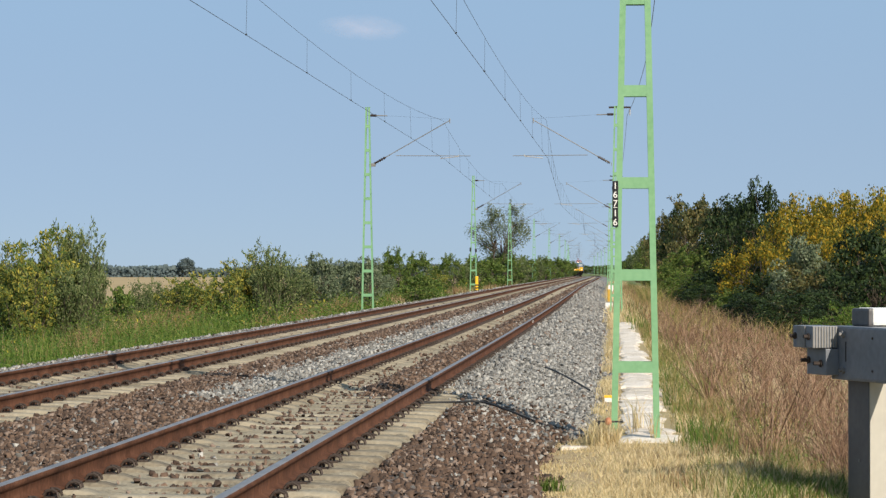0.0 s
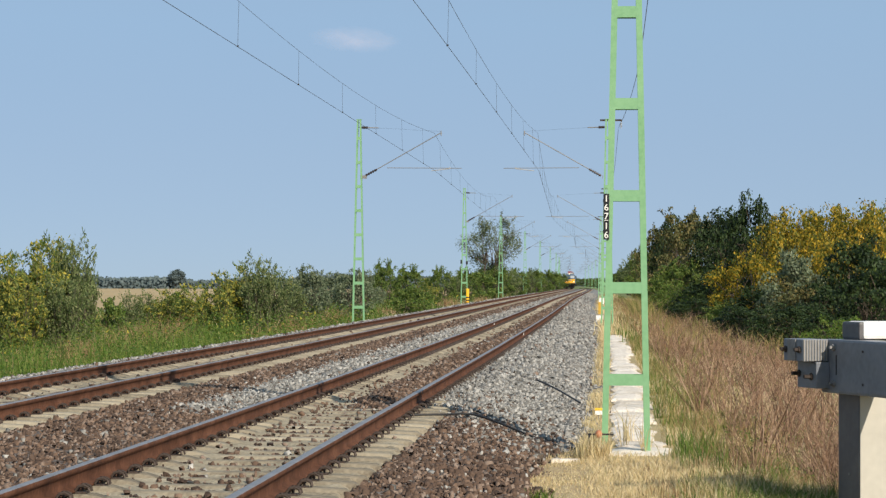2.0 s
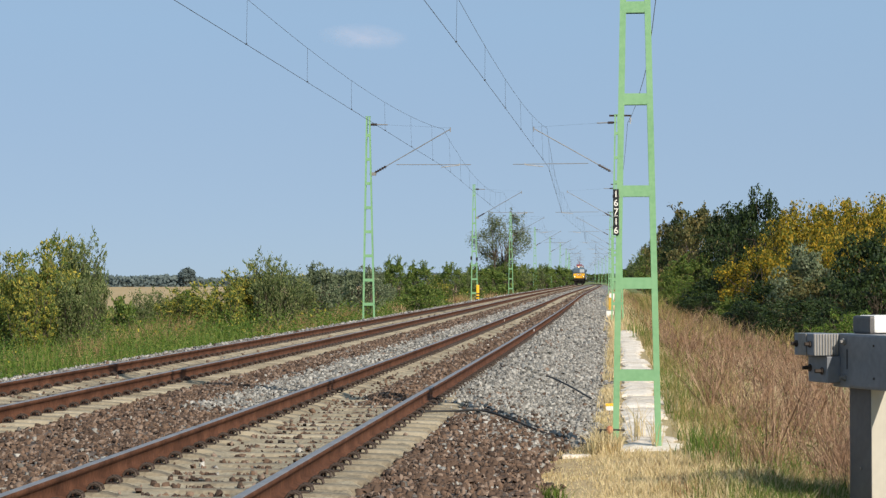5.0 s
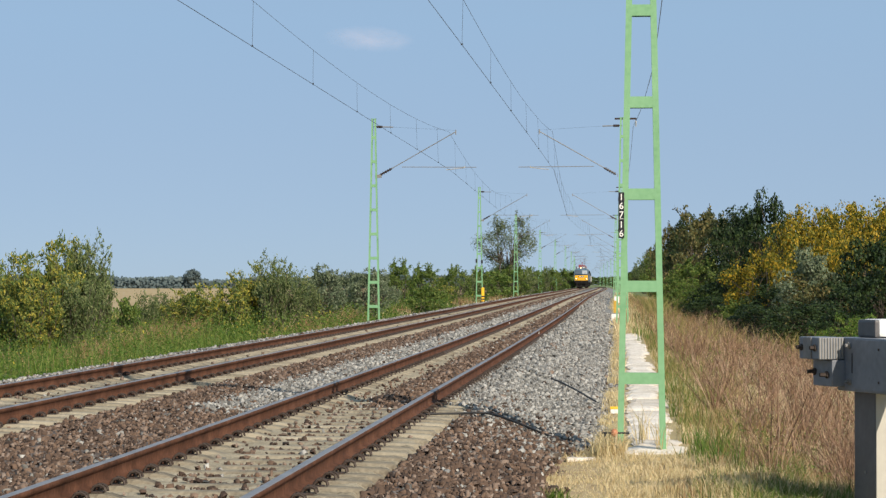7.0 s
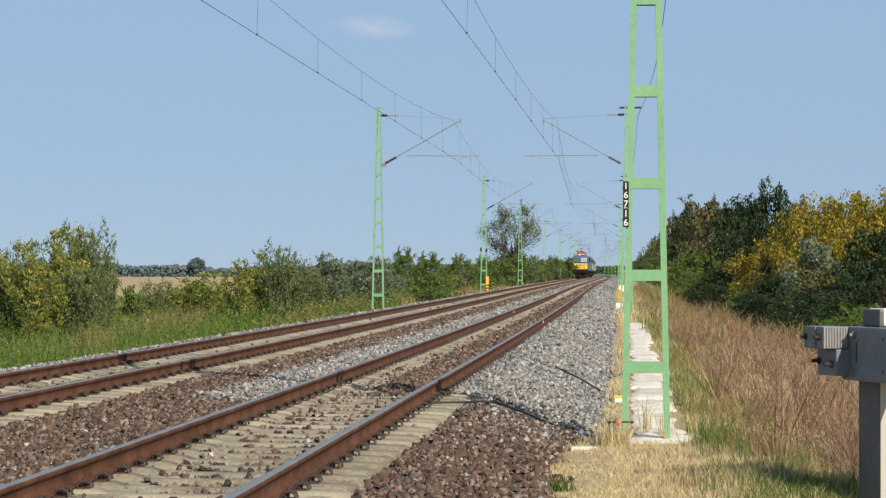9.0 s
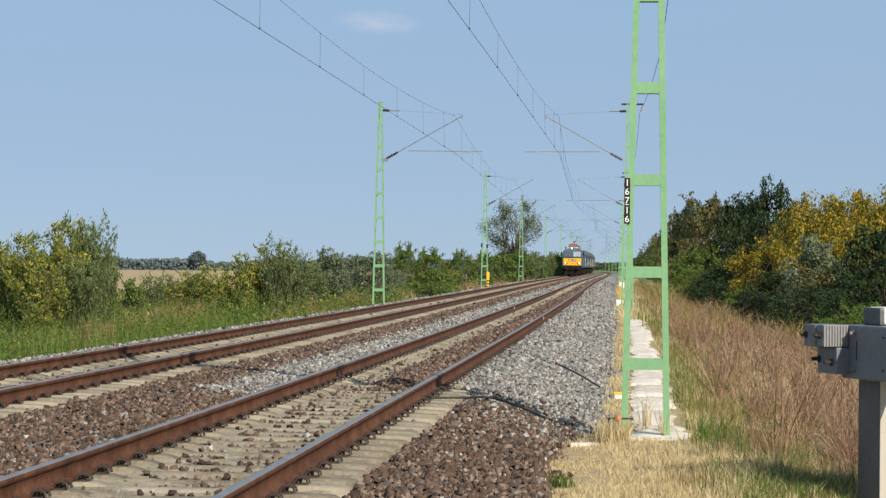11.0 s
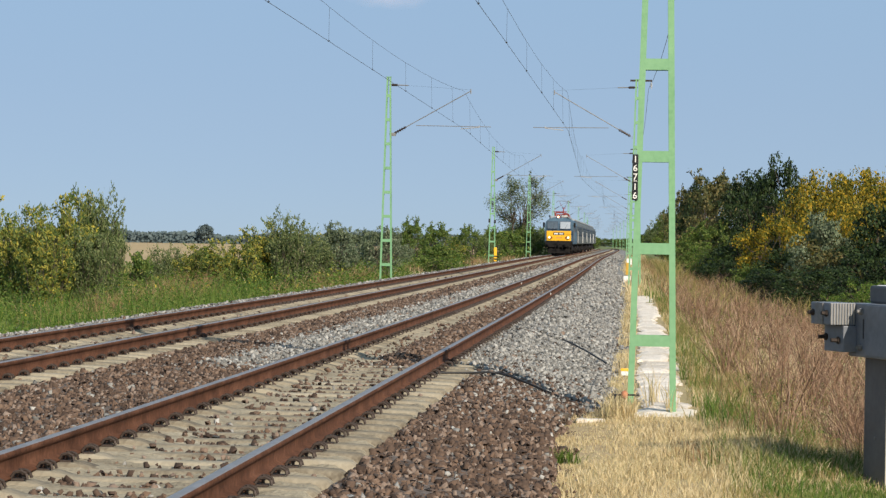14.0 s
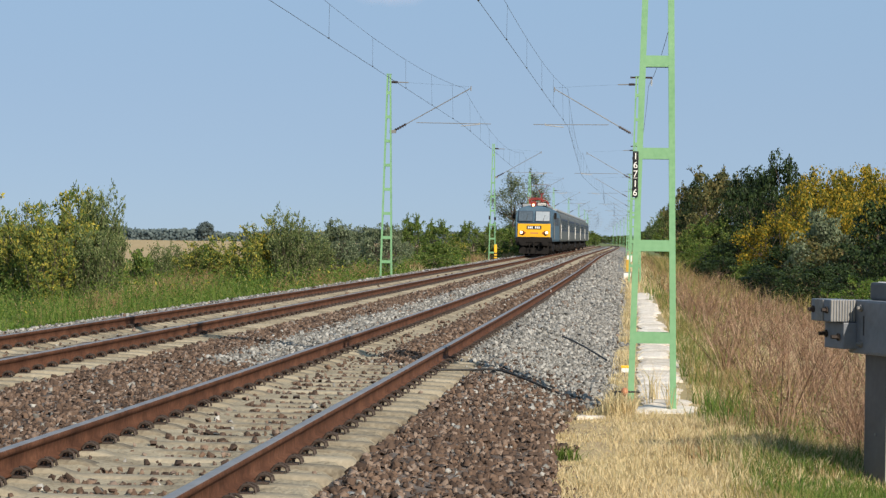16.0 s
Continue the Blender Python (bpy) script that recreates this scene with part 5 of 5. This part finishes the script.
weeds("green_weeds", "leafy green weeds covering the verge", M["leaf_weed"], 105000, -24, -9.95, 34, 210, 1.5, 0.088, 1.5)
weeds("pale_weeds", "yellow-green leafy weeds among the shrubs", M["leaf_mixed"], 22000, -30, -12, 55, 260, 1.35, 0.115, 1.2, 0.5)
weeds("slope_weeds", "low green herbs among dead stalks", M["grass_green"], 30000, 0.9, 5.5, 21, 100, 0.5, 0.042, 1.4, 0.40)


def dry_brush():
    """Dead weeds: fans of stalks from one root, with side twigs."""
    def fans(k, x0, x1, y0, y1, h0, h1, w, power=1.0, per=13):
        cx, cy = rng.uniform(x0, x1, k), y0 + (y1 - y0) * rng.uniform(0, 1, k) ** power
        keep = cx > np.interp(cy, [20, 23, 26, 34, 60, 90], [1.45, 1.2, 1.2, 1.12, 1.05, 1.1]) + 0.2 * np.sin(cy * 0.7)
        cx, cy = cx[keep], cy[keep]
        ch = rng.uniform(h0, h1, len(cx))
        i = np.repeat(np.arange(len(cx)), per)
        m = len(i)
        x, y = cx[i] + rng.normal(0, 0.05, m), cy[i] + rng.normal(0, 0.05, m)
        h = ch[i] * rng.uniform(0.55, 1.05, m)
        out = rng.uniform(0.1, 0.95, m) * h
        ang = rng.uniform(0, 2 * np.pi, m)
        b = np.stack([x + bend(y), y, ground_z(x, y) - 0.03], -1)
        tip = b + np.stack([np.cos(ang) * out, np.sin(ang) * out, h], -1)
        segs = [(b, tip, w)]
        for _ in range(5):
            t = rng.uniform(0.3, 0.95, (m, 1))
            s = b + (tip - b) * t
            e = s + (np.stack([np.cos(ang), np.sin(ang), np.full(m, 0.6)], -1) * 0.16 + rng.normal(0, 0.13, (m, 3))) * np.minimum(1, h)[:, None]
            segs.append((s, e, w * 0.55))
        got = []
        for a, e, ww in segs:
            an = rng.uniform(0, np.pi, m)
            sd = np.stack([np.cos(an), np.sin(an) * 0.4, 0 * an], -1) * ww * 0.5
            got.append((np.stack([a - sd, a + sd, e], 1).reshape(-1, 3), np.arange(m * 3).reshape(-1, 3)))
        return joined(got)
    v, f = joined([fans(30, 1.0, 3.0, 19.6, 25, 0.3, 0.95, 0.012, per=26), fans(44, 1.2, 3.9, 21.5, 34, 0.35, 1.25, 0.016, per=24), fans(105, 1.1, 4.6, 32, 62, 0.25, 1.0, 0.020, per=18), fans(260, 1.1, 4.4, 58, 150, 0.3, 0.9, 0.03, per=14)])
    tagged(new("dry_brush", mesh_np("dry_brush", v, f, M["stalk"])), "thicket of dead brown weed stalks", "brush", kind="stuff")


dry_brush()

# ---------------------------------------------------------------- small things beside the line
def path_slabs():
    e = empty("concrete_path", "row of worn pale concrete slabs beside the ballast", "path", kind="structure")
    y = 25.0
    while y < 80:
        n = random.uniform(0.75, 1.15)
        x0, x1 = 0.02 + random.uniform(-0.03, 0.04), 0.50 + random.uniform(-0.10, 0.12)
        bm = bmesh.new()
        cols, rows = 5, 6
        grid = [[bm.verts.new((x0 + (x1 - x0) * i / cols + random.uniform(-0.045, 0.045) * (i in (0, cols)), y + n * j / rows + random.uniform(-0.04, 0.04) * (j in (0, rows)),
                               random.uniform(-0.002, 0.003) - 0.025 * ((i in (0, cols)) or (j in (0, rows))))) for i in range(cols + 1)] for j in range(rows + 1)]
        for j in range(rows):
            for i in range(cols):
                bm.faces.new((grid[j][i], grid[j][i + 1], grid[j + 1][i + 1], grid[j + 1][i]))
        edge = [ed for ed in bm.edges if ed.is_boundary]
        ext = bmesh.ops.extrude_edge_only(bm, edges=edge)["geom"]
        for v in ext:
            if isinstance(v, bmesh.types.BMVert):
                v.co.z -= 0.1
        s = part("slab", bm, M["lime"], e)
        s.location = (float(bend(y)), 0, -0.455 + random.uniform(-0.01, 0.012))
        s.rotation_euler = (0, random.uniform(-0.02, 0.02), 0)
        y += n + random.uniform(0.04, 0.22)


path_slabs()


def footing():
    e = empty("mast_footing", "rough pale concrete footing block under the mast", "footing", pose(0.2, 25.05, 0))
    part("block", boxes((-0.30, 0.40, -0.18, 0.3, -0.75, -0.475), bevel=0.03), M["lime"], e)


footing()


def cable(points, label):
    pts = [Vector(p) for p in points]
    out = []
    for i in range(len(pts) - 1):
        p0, p1, p2, p3 = pts[max(0, i - 1)], pts[i], pts[i + 1], pts[min(len(pts) - 1, i + 2)]
        for s in np.linspace(0, 1, 8, endpoint=False):
            out.append(0.5 * (2 * p1 + (p2 - p0) * s + (2 * p0 - 5 * p1 + 4 * p2 - p3) * s * s + (3 * p1 - p0 - 3 * p2 + p3) * s**3))
    v, f = tube(np.array([tuple(p) for p in out]), 0.014, 6)
    tagged(new("cable", mesh_np("cable", v, f, M["black"], smooth=True)), label, "cable")


cable([(-2.28, 26.2, -0.15), (-1.9, 26.35, -0.15), (-1.58, 26.6, -0.16), (-1.25, 26.2, -0.23), (-0.85, 25.8, -0.36), (-0.55, 25.6, -0.45)], "black cable lying across the ballast")
cable([(-1.20, 37.6, -0.22), (-1.0, 37.0, -0.27), (-0.82, 36.3, -0.32), (-0.62, 35.4, -0.38), (-0.44, 34.6, -0.44)], "black cable end on the ballast slope")


def rail_marks():
    """White paint marks on the field side of the near rails."""
    for x, y in ((RAILS[1], 79.6), (RAILS[0], 64.5)):
        m = empty("paint_mark", "white paint mark on the rusty rail web", "paint mark", pose(*on_line(x, y, -0.085)))
        part("patch", boxes((0.006, 0.016, -0.16, 0.16, -0.035, 0.030), bevel=0.003), M["white"], m)


rail_marks()


def crossing_edge():
    e = empty("concrete_edging", "pale broken concrete edging in the dry grass", "edging", pose(-0.52, 24.3, -0.5))
    part("block", boxes((-0.10, 0.20, -0.08, 0.09, -0.12, 0.018), bevel=0.02), M["lime"], e)
    b = empty("timber_board", "dark weathered timber board at the foot of the ballast", "board", pose(-0.84, 24.0, -0.43, 0, 8, -8))
    part("plank", boxes((-0.15, 0.14, -0.09, 0.09, -0.05, 0.035), bevel=0.008), M["bark"], b)


crossing_edge()


def bond_knob():
    e = empty("earthing_knob", "orange earthing knob on a dark rod by the mast", "connector", pose(-0.13, 24.95, -0.27))
    part("rod", rods(((-0.13, 0, 0.0), (0.16, 0, 0.0), 0.010), ((-0.10, 0, 0), (-0.10, 0, -0.25), 0.012)), M["black"], e)
    bm = bmesh.new()
    bmesh.ops.create_uvsphere(bm, u_segments=16, v_segments=10, radius=0.046)
    for v in bm.verts:
        v.co.x *= 0.85
    part("knob", bm, M["orange"], e)


bond_knob()


def small_marker():
    e = empty("cable_marker", "small white cable marker with a yellow top", "marker", pose(-0.16, 31.8, -0.5))
    part("stake", boxes((-0.015, 0.015, -0.015, 0.015, -0.1, 0.08)), M["galv"], e)
    part("body", boxes((-0.055, 0.055, -0.04, 0.04, 0.05, 0.11), bevel=0.006), M["white"], e)
    part("top", boxes((-0.06, 0.06, -0.045, 0.045, 0.11, 0.145), bevel=0.006), M["yellow"], e)


small_marker()


def marker_box():
    x = -0.53
    e = empty("trackside_box", "white trackside box with an orange-yellow post above", "trackside box", pose(x, 109, -0.52))
    part("box", boxes((-0.17, 0.17, -0.15, 0.15, -0.05, 0.36), bevel=0.02), M["white"], e)
    part("post", boxes((-0.07, 0.07, -0.06, 0.06, 0.36, 0.95), bevel=0.02), M["ochre"], e, "ochre yellow post")
    part("lid", boxes((-0.19, 0.19, -0.17, 0.17, 0.34, 0.38), bevel=0.01), M["grey_metal"], e)
    far = empty("distance_marker", "small white and orange marker beside the ballast", "marker", pose(-0.62, 150, -0.55))
    part("stake", boxes((-0.06, 0.06, -0.05, 0.05, -0.1, 0.5), bevel=0.01), M["orange"], far)
    part("head", boxes((-0.16, 0.16, -0.08, 0.08, 0.5, 0.9), bevel=0.02), M["white"], far)


marker_box()


def yellow_bollard():
    e = empty("bollard", "yellow bollard with black bands beside the far track", "bollard", pose(-10.0, 163.5, -0.24))
    part("post", boxes((-0.10, 0.10, -0.08, 0.08, -0.6, 1.12), bevel=0.03), M["yellow"], e)
    for i in range(3):
        part("band", boxes((-0.106, 0.106, -0.086, 0.086, 0.06 + 0.2 * i, 0.15 + 0.2 * i)), M["black"], e)


yellow_bollard()


def mast_boxes():
    """Dark switch gear on the third mast beyond the far track."""
    m = MASTS["l", MAST_Y[3]]
    g = part("switch_box", boxes((-0.26, -0.14, -0.22, -0.08, 2.62, 2.9), bevel=0.02), M["black"], m, "dark switch box")
    part("switch_box", boxes((0.12, 0.26, -0.22, -0.08, 2.58, 2.82), bevel=0.02), M["black"], m, "dark switch box")


mast_boxes()


def barrier_machine():
    """Grey post and head of a crossing barrier, sunlit and shaded faces painted in."""
    e = empty("barrier_machine", "grey painted steel barrier machine on a square post", "barrier machine", pose(1.985, 19.0, 0, 0, 0, 22))
    post = part("post", boxes((0, 0.36, 0, 0.36, -0.75, 0.46), bevel=0.008), M["shade_metal"], e)
    part("front_panel", boxes((0.004, 0.9, -0.012, 0.0, -0.75, 0.455), bevel=0.004), M["sunlit_panel"], e, "front face painted pale beige as if sunlit")
    part("rivet", rods(((-0.001, 0.16, -0.2), (-0.008, 0.16, -0.2), 0.012)), M["galv"], post)
    head = part("head", boxes((-0.12, 0.14, -0.95, 0.42, 0.45, 0.885), bevel=0.012), M["shade_blue_metal"], e)
    part("cover", boxes((-0.127, -0.12, -0.95, 0.12, 0.47, 0.87), bevel=0.003), M["shade_blue_metal"], head)
    # dark box for the shaded side, white hood for its sunlit side
    part("top_box", boxes((0.0, 0.5, 0.0, 0.30, 0.885, 1.03), bevel=0.02), M["shade_metal"], e)
    part("hood", boxes((0.03, 0.9, -0.015, 0.29, 0.89, 1.034), bevel=0.03), M["white"], e, "rounded hood painted white as if sunlit")
    up = part("upper_clamp", boxes((-0.35, -0.12, 0.30, 0.65, 0.705, 0.885), bevel=0.008), M["shade_blue_metal"], e)
    for i in range(9):
        part("rib", boxes((-0.345 + i * 0.025, -0.335 + i * 0.025, 0.292, 0.301, 0.71, 0.88)), M["grey_metal"], up)
    part("pad", boxes((-0.36, -0.35, 0.42, 0.56, 0.71, 0.882)), M["galv"], up)
    lo = part("lower_clamp", boxes((-0.24, -0.12, 0.28, 0.62, 0.485, 0.70), bevel=0.008), M["shade_blue_metal"], e)
    for y, z in ((0.36, 0.80), (0.60, 0.80)):
        part("bolt", rods(((-0.35, y, z), (-0.40, y, z), 0.016), ((-0.35, y, z), (-0.365, y, z), 0.028), n=6), M["clip"], up)
    for y, z in ((0.36, 0.58), (0.58, 0.60)):
        part("bolt", rods(((-0.24, y, z), (-0.31, y, z), 0.016), ((-0.24, y, z), (-0.255, y, z), 0.03), n=6), M["clip"], lo)
    for y in (0.20, 0.36):
        for z in (0.53, 0.82):
            part("bolt", rods(((-0.12, y, z), (-0.165, y, z), 0.015), ((-0.12, y, z), (-0.14, y, z), 0.028), n=6), M["galv"], head)
        part("slot", boxes((-0.123, -0.118, y - 0.045, y - 0.03, 0.60, 0.76)), M["black"], head)
    for y in (-0.3, -0.7):
        for z in (0.54, 0.80):
            part("screw", rods(((-0.127, y, z), (-0.133, y, z), 0.010), n=8), M["clip"], head)


barrier_machine()


def cloud():
    """One faint small cloud, far off and high."""
    m = bpy.data.materials.new("thin_cloud")
    m.use_nodes = True
    n, l = m.node_tree.nodes, m.node_tree.links
    n.remove(n["Principled BSDF"])
    co, mp, gr, no = n.new("ShaderNodeTexCoord"), n.new("ShaderNodeMapping"), n.new("ShaderNodeTexGradient"), n.new("ShaderNodeTexNoise")
    gr.gradient_type = "SPHERICAL"
    l.new(co.outputs["Object"], gr.inputs[0])
    mp.inputs["Scale"].default_value = (1.6, 1.0, 2.5)
    l.new(co.outputs["Object"], mp.inputs[0])
    l.new(mp.outputs[0], no.inputs["Vector"])
    no.inputs["Scale"].default_value, no.inputs["Detail"].default_value = 1.6, 6
    mu = n.new("ShaderNodeMath")
    mu.operation = "MULTIPLY"
    l.new(gr.outputs[1], mu.inputs[0])
    l.new(no.outputs[0], mu.inputs[1])
    mr = n.new("ShaderNodeMapRange")
    mr.inputs[1].default_value, mr.inputs[2].default_value, mr.inputs[4].default_value = 0.08, 0.5, 0.13
    l.new(mu.outputs[0], mr.inputs[0])
    tr, di, mx = n.new("ShaderNodeBsdfTransparent"), n.new("ShaderNodeBsdfDiffuse"), n.new("ShaderNodeMixShader")
    di.inputs[0].default_value = (0.82, 0.68, 0.70, 1)
    l.new(mr.outputs[0], mx.inputs[0])
    l.new(tr.outputs[0], mx.inputs[1])
    l.new(di.outputs[0], mx.inputs[2])
    l.new(mx.outputs[0], n["Material Output"].inputs[0])
    bm = bmesh.new()
    bmesh.ops.create_grid(bm, x_segments=8, y_segments=8, size=1)
    me = bpy.data.meshes.new("cloud")
    bm.to_mesh(me)
    bm.free()
    me.materials.append(m)
    ob = tagged(new("cloud", me), "thin pinkish white cloud in the blue sky", "cloud", kind="structure")
    ob.matrix_basis = pose(-440, 4000, 417, 90, 3, 0) @ Matrix.Diagonal((96, 28, 30, 1))


cloud()
motions()
